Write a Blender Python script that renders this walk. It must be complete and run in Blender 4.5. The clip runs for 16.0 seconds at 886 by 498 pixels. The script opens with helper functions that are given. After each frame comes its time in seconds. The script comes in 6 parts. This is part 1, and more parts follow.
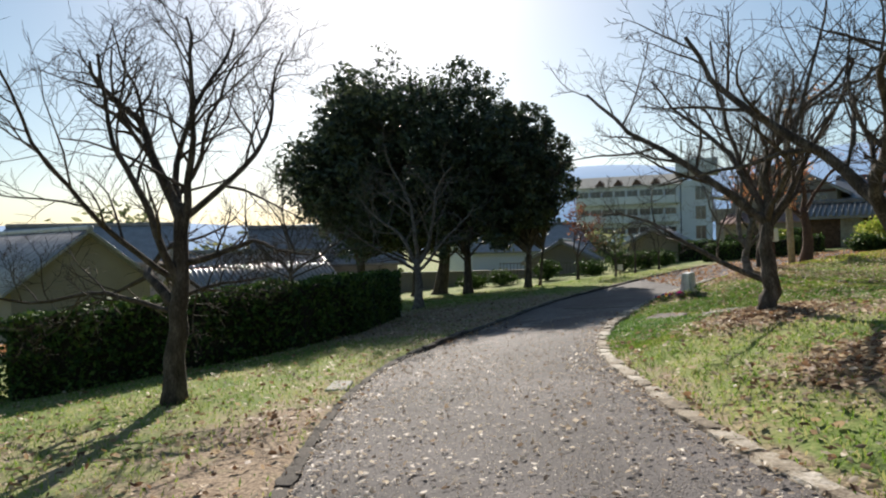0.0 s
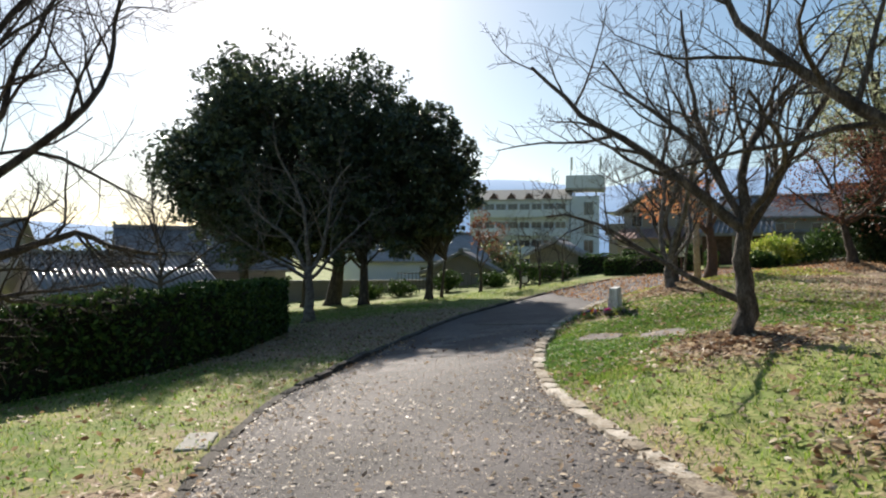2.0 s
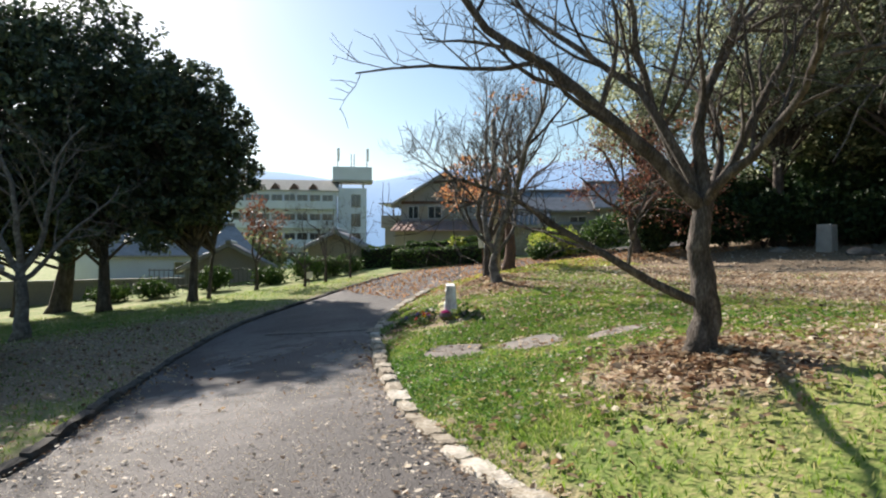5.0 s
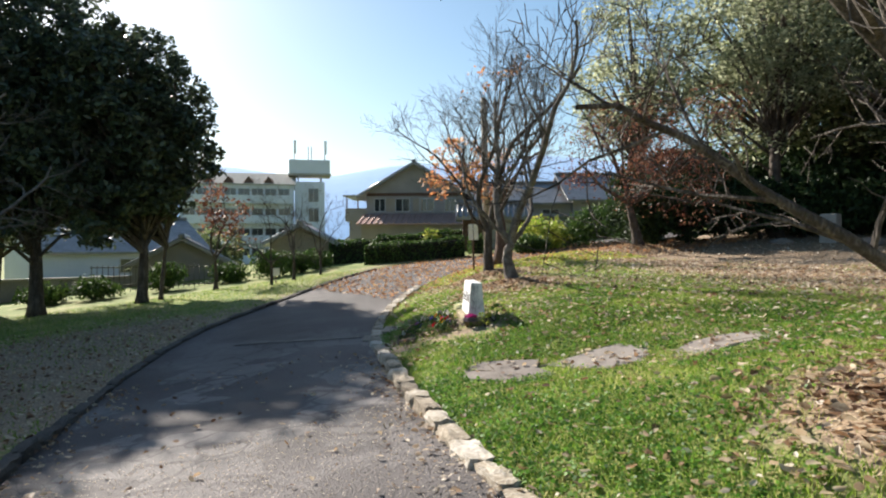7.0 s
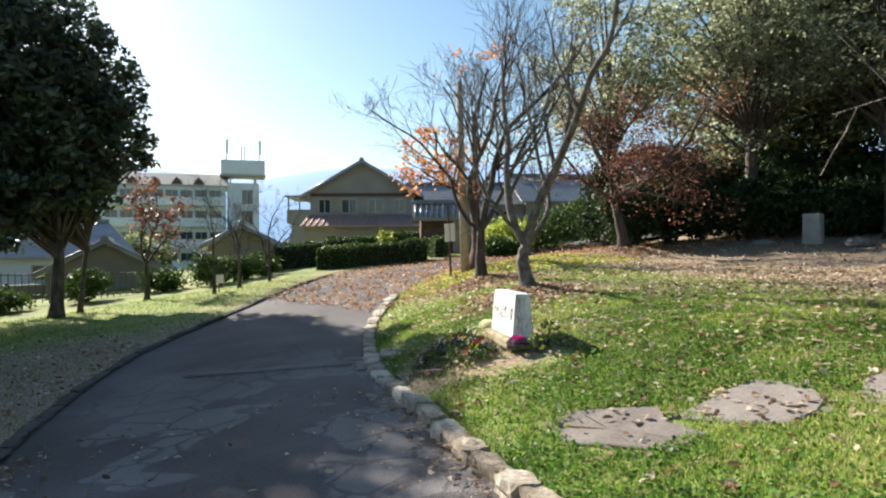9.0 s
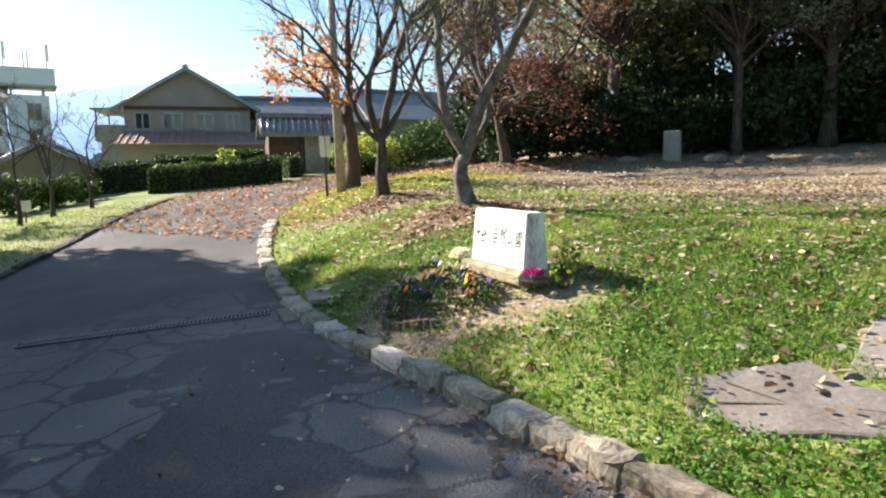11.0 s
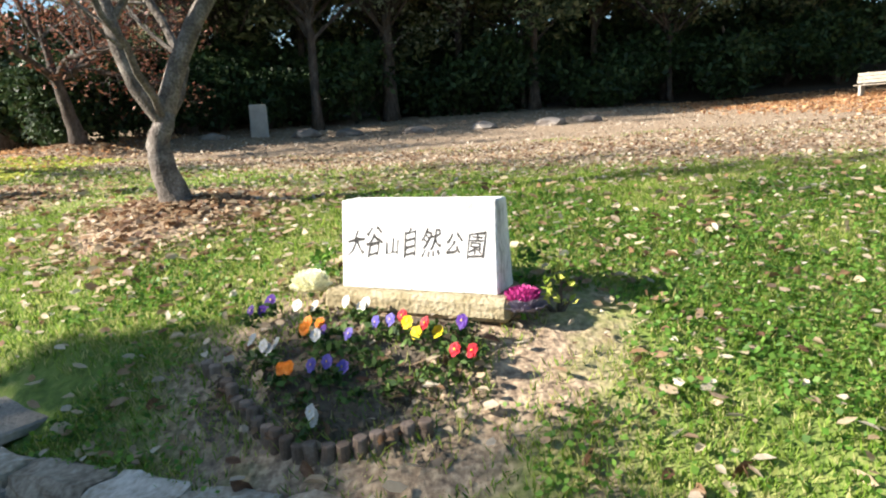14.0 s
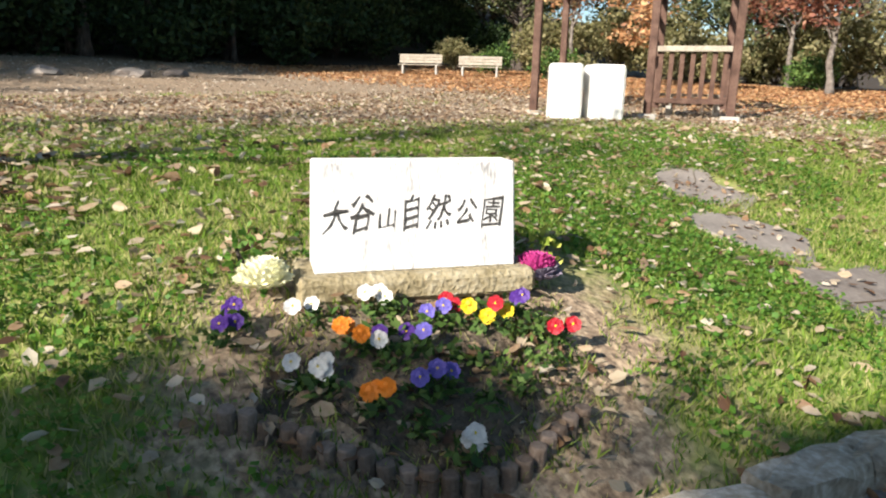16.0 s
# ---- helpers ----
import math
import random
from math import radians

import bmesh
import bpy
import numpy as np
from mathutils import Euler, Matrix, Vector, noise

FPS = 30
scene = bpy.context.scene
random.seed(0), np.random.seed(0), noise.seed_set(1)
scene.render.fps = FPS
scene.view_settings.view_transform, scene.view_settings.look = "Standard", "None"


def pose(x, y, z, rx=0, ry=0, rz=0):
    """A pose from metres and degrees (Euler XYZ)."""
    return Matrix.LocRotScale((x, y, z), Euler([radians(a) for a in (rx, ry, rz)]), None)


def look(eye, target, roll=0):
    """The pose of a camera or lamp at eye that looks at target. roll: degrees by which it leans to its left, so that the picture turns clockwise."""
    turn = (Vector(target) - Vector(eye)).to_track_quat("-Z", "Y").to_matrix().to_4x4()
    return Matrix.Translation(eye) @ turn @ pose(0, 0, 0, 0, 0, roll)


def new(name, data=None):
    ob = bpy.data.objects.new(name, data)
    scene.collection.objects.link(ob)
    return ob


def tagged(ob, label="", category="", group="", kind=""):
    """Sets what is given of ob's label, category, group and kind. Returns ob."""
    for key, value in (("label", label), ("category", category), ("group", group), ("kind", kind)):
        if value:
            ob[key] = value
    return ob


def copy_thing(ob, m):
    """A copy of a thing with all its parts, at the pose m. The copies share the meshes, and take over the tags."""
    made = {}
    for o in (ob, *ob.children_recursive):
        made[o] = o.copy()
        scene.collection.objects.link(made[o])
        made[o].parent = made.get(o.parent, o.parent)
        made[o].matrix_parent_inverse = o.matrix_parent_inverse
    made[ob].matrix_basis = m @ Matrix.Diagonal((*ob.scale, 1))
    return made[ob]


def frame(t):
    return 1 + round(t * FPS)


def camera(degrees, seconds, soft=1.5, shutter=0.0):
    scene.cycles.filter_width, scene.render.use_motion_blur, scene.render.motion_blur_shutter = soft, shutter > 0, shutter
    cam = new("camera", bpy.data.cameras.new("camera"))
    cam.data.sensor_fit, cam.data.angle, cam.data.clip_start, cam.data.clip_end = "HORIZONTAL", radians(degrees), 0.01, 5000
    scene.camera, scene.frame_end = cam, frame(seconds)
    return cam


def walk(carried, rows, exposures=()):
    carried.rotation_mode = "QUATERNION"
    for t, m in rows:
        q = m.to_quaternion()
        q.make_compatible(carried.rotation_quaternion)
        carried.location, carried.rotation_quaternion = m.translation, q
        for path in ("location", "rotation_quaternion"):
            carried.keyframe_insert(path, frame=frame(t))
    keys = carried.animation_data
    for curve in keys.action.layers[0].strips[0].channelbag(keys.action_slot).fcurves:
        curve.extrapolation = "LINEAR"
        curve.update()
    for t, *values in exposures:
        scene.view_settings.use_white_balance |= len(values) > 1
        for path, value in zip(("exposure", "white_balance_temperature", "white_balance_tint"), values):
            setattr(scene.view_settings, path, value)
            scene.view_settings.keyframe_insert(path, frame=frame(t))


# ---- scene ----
cam = camera(68.4, 16.0, soft=2.1)
METRES, EYE, TILT, LEAN, TURN = 19.2, 1.5, -2.0, -5.3, 0.0
ROWS = [
    (0.0, 0.0, 0.0, 0.0, 0.19, 1.74, 6.4),
    (0.5, -0.0046, 0.0313, -0.0009, 3.34, 0.44, 5.51),
    (1.0, -0.0031, 0.0615, -0.0004, -0.16, -0.86, 4.15),
    (1.5, -0.0052, 0.0892, 0.0008, -13.18, 0.01, 3.81),
    (2.0, -0.0096, 0.1241, 0.0015, -9.46, 1.6, 5.18),
    (2.5, -0.0167, 0.1546, 0.0018, -5.39, 1.62, 6.77),
    (3.0, -0.0149, 0.1836, 0.0024, -7.3, 0.36, 7.12),
    (3.5, -0.0144, 0.2098, 0.0028, -22.22, -1.01, 5.94),
    (4.0, -0.0118, 0.241, 0.004, -27.11, -1.41, 5.22),
    (6.5, 0.0033, 0.4042, 0.0024, -34.49, -0.48, 6.07),
    (7.0, 0.0109, 0.438, 0.0017, -34.35, -1.68, 5.7),
    (7.5, 0.0166, 0.4703, 0.002, -39.91, -2.41, 4.95),
    (8.0, 0.0226, 0.5056, 0.0026, -38.09, -0.55, 5.45),
    (10.5, 0.0515, 0.6684, -0.0026, -50.38, -7.72, 5.72),
    (11.0, 0.0568, 0.6996, -0.0033, -55.42, -10.15, 5.44),
    (11.5, 0.0662, 0.7289, -0.0043, -60.65, -13.21, 5.42),
    (12.0, 0.0751, 0.7579, -0.005, -66.67, -14.71, 5.05),
    (12.5, 0.0871, 0.7826, -0.0053, -73.69, -15.27, 5.29),
    (13.0, 0.102, 0.8084, -0.0062, -80.37, -15.29, 5.4),
    (13.5, 0.1197, 0.8319, -0.0065, -87.38, -15.0, 5.14),
    (14.0, 0.1369, 0.8548, -0.0071, -96.27, -15.37, 4.33),
    (14.5, 0.1537, 0.8782, -0.0086, -105.88, -16.03, 2.4),
    (15.0, 0.1719, 0.9004, -0.0095, -117.3, -17.45, -0.45),
    (15.5, 0.1877, 0.9243, -0.011, -125.99, -16.84, -1.43),
    (16.0, 0.2052, 0.9459, -0.0115, -135.6, -18.78, -3.74),
]
EXPOSURES = [(0.0, 0.6), (3.0, 0.88), (8.0, 1.24), (11.0, 1.58), (13.5, 1.75), (14.5, 1.5), (16.0, 1.18)]
walk(cam, [(t, pose(0, 0, EYE, TILT, LEAN, TURN) @ pose(METRES * x, METRES * y, METRES * z, 90 + pitch, roll, yaw)) for t, x, y, z, yaw, pitch, roll in ROWS], EXPOSURES)

# ---- light ----
SUN_AZ, SUN_EL = -5.0, 29.6  # degrees from +y towards +x; height
world = bpy.data.worlds.new("world")
scene.world = world
world.use_nodes = True
wn = world.node_tree.nodes
sky = wn.new("ShaderNodeTexSky")
sky.sky_type, sky.sun_disc = "NISHITA", False
sky.sun_elevation, sky.sun_rotation = radians(SUN_EL), radians(SUN_AZ)
sky.air_density, sky.dust_density, sky.ozone_density = 1.0, 0.7, 1.5
wn["Background"].inputs["Strength"].default_value = 0.068
tone = wn.new("ShaderNodeHueSaturation")
tone.inputs["Hue"].default_value, tone.inputs["Saturation"].default_value = 0.49, 1.1
world.node_tree.links.new(sky.outputs[0], tone.inputs["Color"])
world.node_tree.links.new(tone.outputs[0], wn["Background"].inputs["Color"])
sun = new("sun", bpy.data.lights.new("sun", "SUN"))
sun.data.energy, sun.data.angle, sun.data.color = 5.0, radians(0.6), (1.0, 0.915, 0.81)
az, el = radians(SUN_AZ), radians(SUN_EL)
sun.matrix_world = look((0, 0, 40), (-math.sin(az) * math.cos(el), -math.cos(az) * math.cos(el), 40 - math.sin(el)))


# ---- materials ----
def material(name, colors, scale=4.0, rough=0.85, bump=0.3, fine=60.0, metal=0.0, island=0.0, piece=0.0, spec=0.3, through_light=0.0, stretch=(1, 1, 1)):
    """A surface whose colour wanders between the given colours at two scales, with relief."""
    m = bpy.data.materials.new(name)
    m.use_nodes = True
    nt = m.node_tree
    b = nt.nodes["Principled BSDF"]
    co = nt.nodes.new("ShaderNodeTexCoord")
    n1, n2 = nt.nodes.new("ShaderNodeTexNoise"), nt.nodes.new("ShaderNodeTexNoise")
    n1.inputs["Scale"].default_value, n1.inputs["Detail"].default_value = scale, 5
    n2.inputs["Scale"].default_value, n2.inputs["Detail"].default_value = fine, 4
    mp = nt.nodes.new("ShaderNodeMapping")
    mp.inputs["Scale"].default_value = stretch
    nt.links.new(co.outputs["Object"], mp.inputs["Vector"])
    for n in (n1, n2):
        nt.links.new(mp.outputs[0], n.inputs["Vector"])
    mix = nt.nodes.new("ShaderNodeMath")
    mix.operation = "MULTIPLY_ADD"
    mix.inputs[1].default_value, mix.inputs[2].default_value = 0.45, 0.0
    nt.links.new(n2.outputs["Fac"], mix.inputs[0])
    add = nt.nodes.new("ShaderNodeMath")
    add.operation = "MULTIPLY_ADD"
    add.inputs[1].default_value = 0.55
    nt.links.new(n1.outputs["Fac"], add.inputs[0])
    nt.links.new(mix.outputs[0], add.inputs[2])
    last = add.outputs[0]
    if island or piece:
        src = nt.nodes.new("ShaderNodeNewGeometry").outputs["Random Per Island"] if island else nt.nodes.new("ShaderNodeObjectInfo").outputs["Random"]
        k = island or piece
        j = nt.nodes.new("ShaderNodeMath")
        j.operation = "MULTIPLY_ADD"
        j.inputs[1].default_value, j.inputs[2].default_value = k, -k / 2
        nt.links.new(src, j.inputs[0])
        a2 = nt.nodes.new("ShaderNodeMath")
        nt.links.new(last, a2.inputs[0])
        nt.links.new(j.outputs[0], a2.inputs[1])
        last = a2.outputs[0]
    ramp = nt.nodes.new("ShaderNodeValToRGB")
    el_ = ramp.color_ramp.elements
    lo, hi = (0.34, 0.66) if not (island or piece) else (0.5 - max(0.2, (island or piece) * 0.42), 0.5 + max(0.2, (island or piece) * 0.42))
    for i_, c in enumerate(colors):
        p = lo + (hi - lo) * i_ / max(1, len(colors) - 1)
        e = el_[i_] if i_ < 2 else el_.new(p)
        e.position, e.color = p, (*c, 1)
    nt.links.new(last, ramp.inputs[0])
    nt.links.new(ramp.outputs[0], b.inputs["Base Color"])
    b.inputs["Roughness"].default_value, b.inputs["Metallic"].default_value = rough, metal
    b.inputs["Specular IOR Level"].default_value = spec
    if bump:
        bp = nt.nodes.new("ShaderNodeBump")
        bp.inputs["Strength"].default_value, bp.inputs["Distance"].default_value = bump, 0.02
        nt.links.new(n2.outputs["Fac"], bp.inputs["Height"])
        nt.links.new(bp.outputs[0], b.inputs["Normal"])
    if through_light:
        tr = nt.nodes.new("ShaderNodeBsdfTranslucent")
        nt.links.new(ramp.outputs[0], tr.inputs["Color"])
        ms = nt.nodes.new("ShaderNodeMixShader")
        ms.inputs[0].default_value = through_light
        nt.links.new(b.outputs[0], ms.inputs[1])
        nt.links.new(tr.outputs[0], ms.inputs[2])
        nt.links.new(ms.outputs[0], nt.nodes["Material Output"].inputs["Surface"])
    return m


ASPHALT = material("asphalt", [(0.05, 0.045, 0.044), (0.095, 0.085, 0.083), (0.16, 0.143, 0.14)], 0.7, 0.8, 0.9, 55)
KERB = material("kerb_stone", [(0.13, 0.1, 0.07), (0.34, 0.29, 0.22), (0.62, 0.57, 0.5)], 5, 0.9, 0.5, 34, piece=0.3, stretch=(0.5, 0.17, 0.16))
DARK_KERB = material("mossy_concrete", [(0.05, 0.045, 0.04), (0.13, 0.115, 0.1)], 4, 0.95, 0.6, 40, piece=0.2, stretch=(0.58, 0.14, 0.14))
CONCRETE = material("concrete", [(0.3, 0.29, 0.26), (0.45, 0.43, 0.39)], 3, 0.9, 0.4, 50)
WORN_CONCRETE = material("worn_concrete", [(0.17, 0.15, 0.125), (0.3, 0.27, 0.23)], 4, 0.9, 0.5, 40)
FLAG = material("flagstone", [(0.13, 0.11, 0.095), (0.2, 0.175, 0.155), (0.28, 0.25, 0.22)], 3, 0.9, 0.25, 30, piece=0.25)
BARK = material("bark", [(0.03, 0.024, 0.02), (0.075, 0.06, 0.05), (0.16, 0.135, 0.115)], 6, 0.95, 1.0, 38, stretch=(1.5, 1.5, 0.5))
BARK_PLUM = material("plum_bark", [(0.03, 0.024, 0.02), (0.085, 0.07, 0.058), (0.22, 0.19, 0.165)], 6, 0.9, 1.0, 38, stretch=(1.5, 1.5, 0.5))
BARK_PALE = material("pale_bark", [(0.06, 0.05, 0.042), (0.15, 0.128, 0.11), (0.31, 0.28, 0.245)], 7, 0.95, 1.0, 50)
BARK_RED = material("red_brown_bark", [(0.07, 0.045, 0.035), (0.15, 0.1, 0.08)], 7, 0.95, 1.0, 50)
GRASS = material("grass_blade", [(0.085, 0.165, 0.018), (0.17, 0.29, 0.035), (0.29, 0.39, 0.065), (0.48, 0.44, 0.2)], 0.6, 0.6, 0, 3, island=0.55, through_light=0.5)
CLOVER = material("clover_leaf", [(0.045, 0.11, 0.015), (0.095, 0.22, 0.03), (0.18, 0.32, 0.055)], 1.5, 0.55, 0, 5, island=0.4, through_light=0.45)
DRY_LEAF = material("dry_leaf", [(0.12, 0.065, 0.04), (0.3, 0.18, 0.1), (0.46, 0.34, 0.22), (0.58, 0.48, 0.34)], 2, 0.55, 0, 30, island=0.8, through_light=0.4)
PALE_LEAF = material("pale_dry_leaf", [(0.26, 0.18, 0.12), (0.5, 0.41, 0.31), (0.72, 0.64, 0.53)], 2, 0.5, 0, 30, island=0.8, through_light=0.45)
RUST_LEAF = material("rust_leaf", [(0.3, 0.14, 0.07), (0.5, 0.26, 0.12), (0.64, 0.42, 0.22)], 2, 0.6, 0, 30, island=0.7, through_light=0.35)
MAPLE_LEAF = material("maple_leaf", [(0.12, 0.04, 0.026), (0.23, 0.085, 0.055), (0.34, 0.17, 0.1)], 1, 0.6, 0, 6, island=0.5, through_light=0.25)
ORANGE_LEAF = material("orange_leaf", [(0.5, 0.18, 0.08), (0.68, 0.34, 0.15), (0.72, 0.46, 0.24)], 1, 0.6, 0, 6, island=0.5, through_light=0.45)
EVERGREEN = material("evergreen_leaf", [(0.014, 0.03, 0.012), (0.03, 0.06, 0.02), (0.06, 0.1, 0.035)], 0.7, 0.55, 0, 5, island=0.5, through_light=0.2, spec=0.25)
CAMPHOR_LEAF = material("camphor_leaf", [(0.032, 0.045, 0.03), (0.06, 0.085, 0.045), (0.11, 0.14, 0.075)], 0.7, 0.42, 0, 5, island=0.5, through_light=0.3, spec=0.5)
FOREST_LEAF = material("forest_leaf", [(0.05, 0.07, 0.03), (0.13, 0.16, 0.07), (0.27, 0.28, 0.14)], 0.5, 0.5, 0, 4, island=0.5, through_light=0.55)
HEDGE_LEAF = material("hedge_leaf", [(0.025, 0.055, 0.014), (0.06, 0.115, 0.025), (0.12, 0.19, 0.045)], 1.0, 0.62, 0, 5, island=0.5, through_light=0.2, spec=0.2)
YELLOW_LEAF = material("yellow_green_leaf", [(0.2, 0.3, 0.04), (0.42, 0.48, 0.08), (0.6, 0.58, 0.14)], 1.0, 0.5, 0, 5, island=0.5, through_light=0.35)
# Near-black filler: the shade inside a hedge put into the colour.
HEDGE_SHADE = material("hedge_inner_shade", [(0.015, 0.015, 0.01), (0.035, 0.032, 0.02)], 4, 0.95, 1.0, 12)
GREY_LEAF = material("grey_green_leaf", [(0.14, 0.16, 0.09), (0.3, 0.33, 0.2), (0.48, 0.5, 0.34)], 0.5, 0.5, 0, 4, island=0.6, through_light=0.7)
OLIVE_LEAF = material("olive_leaf", [(0.1, 0.1, 0.04), (0.22, 0.21, 0.09), (0.36, 0.32, 0.17)], 0.5, 0.55, 0, 4, island=0.6, through_light=0.45)
SOIL = material("soil", [(0.05, 0.038, 0.028), (0.11, 0.085, 0.06), (0.18, 0.145, 0.1)], 3, 0.95, 1.0, 40)
GRANITE = material("white_granite", [(0.3, 0.295, 0.29), (0.6, 0.59, 0.58), (0.8, 0.795, 0.78), (0.84, 0.83, 0.81)], 9, 0.75, 0.12, 70, stretch=(1.3, 1.0, 0.3))
PLINTH = material("lichen_stone", [(0.15, 0.12, 0.06), (0.28, 0.235, 0.14), (0.4, 0.355, 0.25)], 7, 0.95, 0.9, 40)
INK = material("engraved_ink", [(0.03, 0.03, 0.03), (0.09, 0.085, 0.08)], 20, 0.8, 0.2, 90)
WOOD_DARK = material("dark_stained_wood", [(0.05, 0.027, 0.02), (0.1, 0.055, 0.04), (0.16, 0.1, 0.075)], 5, 0.75, 0.6, 70)
WOOD_GREY = material("weathered_wood", [(0.24, 0.2, 0.16), (0.36, 0.32, 0.26), (0.48, 0.43, 0.36)], 6, 0.85, 0.6, 60)
WHITE_BOX = material("white_painted_metal", [(0.72, 0.71, 0.68), (0.82, 0.81, 0.79)], 3, 0.4, 0.05, 40)
WALL_GREY = material("grey_render", [(0.24, 0.225, 0.22), (0.34, 0.32, 0.315)], 0.8, 0.9, 0.2, 20)
WALL_TAN = material("tan_render", [(0.26, 0.22, 0.17), (0.35, 0.3, 0.24)], 0.8, 0.9, 0.2, 20)
WALL_WHITE = material("pale_render", [(0.52, 0.55, 0.6), (0.64, 0.67, 0.72)], 0.3, 0.85, 0.1, 10)
TILE = material("grey_roof_tile", [(0.12, 0.12, 0.125), (0.2, 0.2, 0.205), (0.28, 0.28, 0.29)], 2, 0.28, 0.15, 20, piece=0.3, spec=0.6)
# Paler copy of TILE: sun glare off the roof put into its colour.
TILE_PALE = material("pale_glare_tile", [(0.22, 0.215, 0.22), (0.34, 0.33, 0.34), (0.46, 0.45, 0.46)], 3, 0.36, 0.15, 20, piece=0.3, spec=0.7)
TILE_RED = material("rust_sheet_roof", [(0.3, 0.18, 0.15), (0.42, 0.28, 0.24)], 2, 0.55, 0.1, 20)
GLASS = material("window_glass", [(0.02, 0.025, 0.03), (0.05, 0.055, 0.06)], 0.5, 0.08, 0, 5, spec=0.8)
STEEL = material("galvanised_steel", [(0.3, 0.3, 0.3), (0.45, 0.45, 0.44)], 8, 0.5, 0.2, 60, metal=0.7)
IRON = material("grate_iron", [(0.12, 0.105, 0.095), (0.24, 0.22, 0.2)], 9, 0.6, 0.3, 60, metal=0.3)
# Near-black for the shade in slots that have no real depth.
SLOT_SHADE = material("slot_shade", [(0.008, 0.008, 0.008), (0.015, 0.014, 0.013)], 5, 0.95, 0, 20)
# Distance haze is put into the hills' blue colour and a faint glow.
MOUNTAIN = material("haze_glow_hills", [(0.07, 0.11, 0.18), (0.1, 0.14, 0.22)], 0.003, 1.0, 0, 0.02)

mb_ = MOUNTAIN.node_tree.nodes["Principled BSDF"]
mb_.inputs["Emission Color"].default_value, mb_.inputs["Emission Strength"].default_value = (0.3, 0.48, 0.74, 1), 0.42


def petal(name, c):
    return material(name, [tuple(v * 0.75 for v in c), c], 12, 0.55, 0, 60, island=0.3, through_light=0.25)


PETALS = {"white": petal("white_petal", (0.82, 0.8, 0.76)), "purple": petal("purple_petal", (0.11, 0.04, 0.3)), "blue": petal("violet_blue_petal", (0.16, 0.13, 0.5)),
          "yellow": petal("yellow_petal", (0.85, 0.62, 0.02)), "orange": petal("orange_petal", (0.8, 0.25, 0.02)), "red": petal("red_petal", (0.45, 0.015, 0.03)),
          "cream": petal("cream_cabbage_leaf", (0.95, 0.93, 0.68)), "pink": petal("magenta_cabbage_leaf", (0.5, 0.05, 0.24)), "frill": petal("grey_mauve_leaf", (0.3, 0.26, 0.33))}


# ---- mesh tools ----
class Geo:
    def __init__(self):
        self.v, self.f = [], []

    def add(self, verts, faces):
        n = len(self.v)
        self.v += [tuple(p) for p in verts]
        self.f += [tuple(i + n for i in f) for f in faces]
        return self

    def box(self, size, m=None, taper=1.0, bevel=0.0):
        bm = bmesh.new()
        bmesh.ops.create_cube(bm, size=1)
        for v in bm.verts:
            k = taper if v.co.z > 0 else 1.0
            v.co = Vector((v.co.x * size[0] * k, v.co.y * size[1] * k, (v.co.z + 0.5) * size[2]))
        if bevel:
            bmesh.ops.bevel(bm, geom=bm.edges[:], offset=bevel, segments=1, affect="EDGES")
        if m is not None:
            bm.transform(m)
        bm.verts.index_update()
        self.add([v.co for v in bm.verts], [[v.index for v in f.verts] for f in bm.faces])
        bm.free()
        return self

    def tube(self, pts, radii, sides=6, cap=True):
        n0 = len(self.v)
        up = Vector((0.31, 0.17, 0.93))
        for i, p in enumerate(pts):
            a, b = pts[max(0, i - 1)], pts[min(len(pts) - 1, i + 1)]
            d = (Vector(b) - Vector(a)).normalized()
            u = d.cross(up)
            if u.length < 0.05:
                u = d.cross(Vector((1, 0, 0)))
            u.normalize()
            w = d.cross(u)
            for k in range(sides):
                t = 2 * math.pi * k / sides
                self.v.append(tuple(Vector(p) + radii[i] * (math.cos(t) * u + math.sin(t) * w)))
        for i in range(len(pts) - 1):
            for k in range(sides):
                a, b = n0 + i * sides + k, n0 + i * sides + (k + 1) % sides
                self.f.append((a, b, b + sides, a + sides))
        if cap:
            self.f.append(tuple(range(n0 + len(self.v) - n0 - sides, len(self.v))))
            self.f.append(tuple(reversed(range(n0, n0 + sides))))
        return self

    def mesh(self, name, mat, smooth=False):
        me = bpy.data.meshes.new(name)
        me.from_pydata(self.v, [], self.f)
        me.materials.append(mat)
        if smooth:
            me.polygons.foreach_set("use_smooth", [True] * len(me.polygons))
        return me


def part(name, geo, mat, parent=None, label="", smooth=False, m=None):
    me = geo if isinstance(geo, bpy.types.Mesh) else geo.mesh(name, mat, smooth)
    ob = new(name, me)
    ob.parent = parent
    if m is not None:
        ob.matrix_basis = m
    return tagged(ob, label)


def thing(name, m, label, category, group="", kind=""):
    ob = new(name)
    ob.matrix_basis = m
    return tagged(ob, label, category, group, kind)


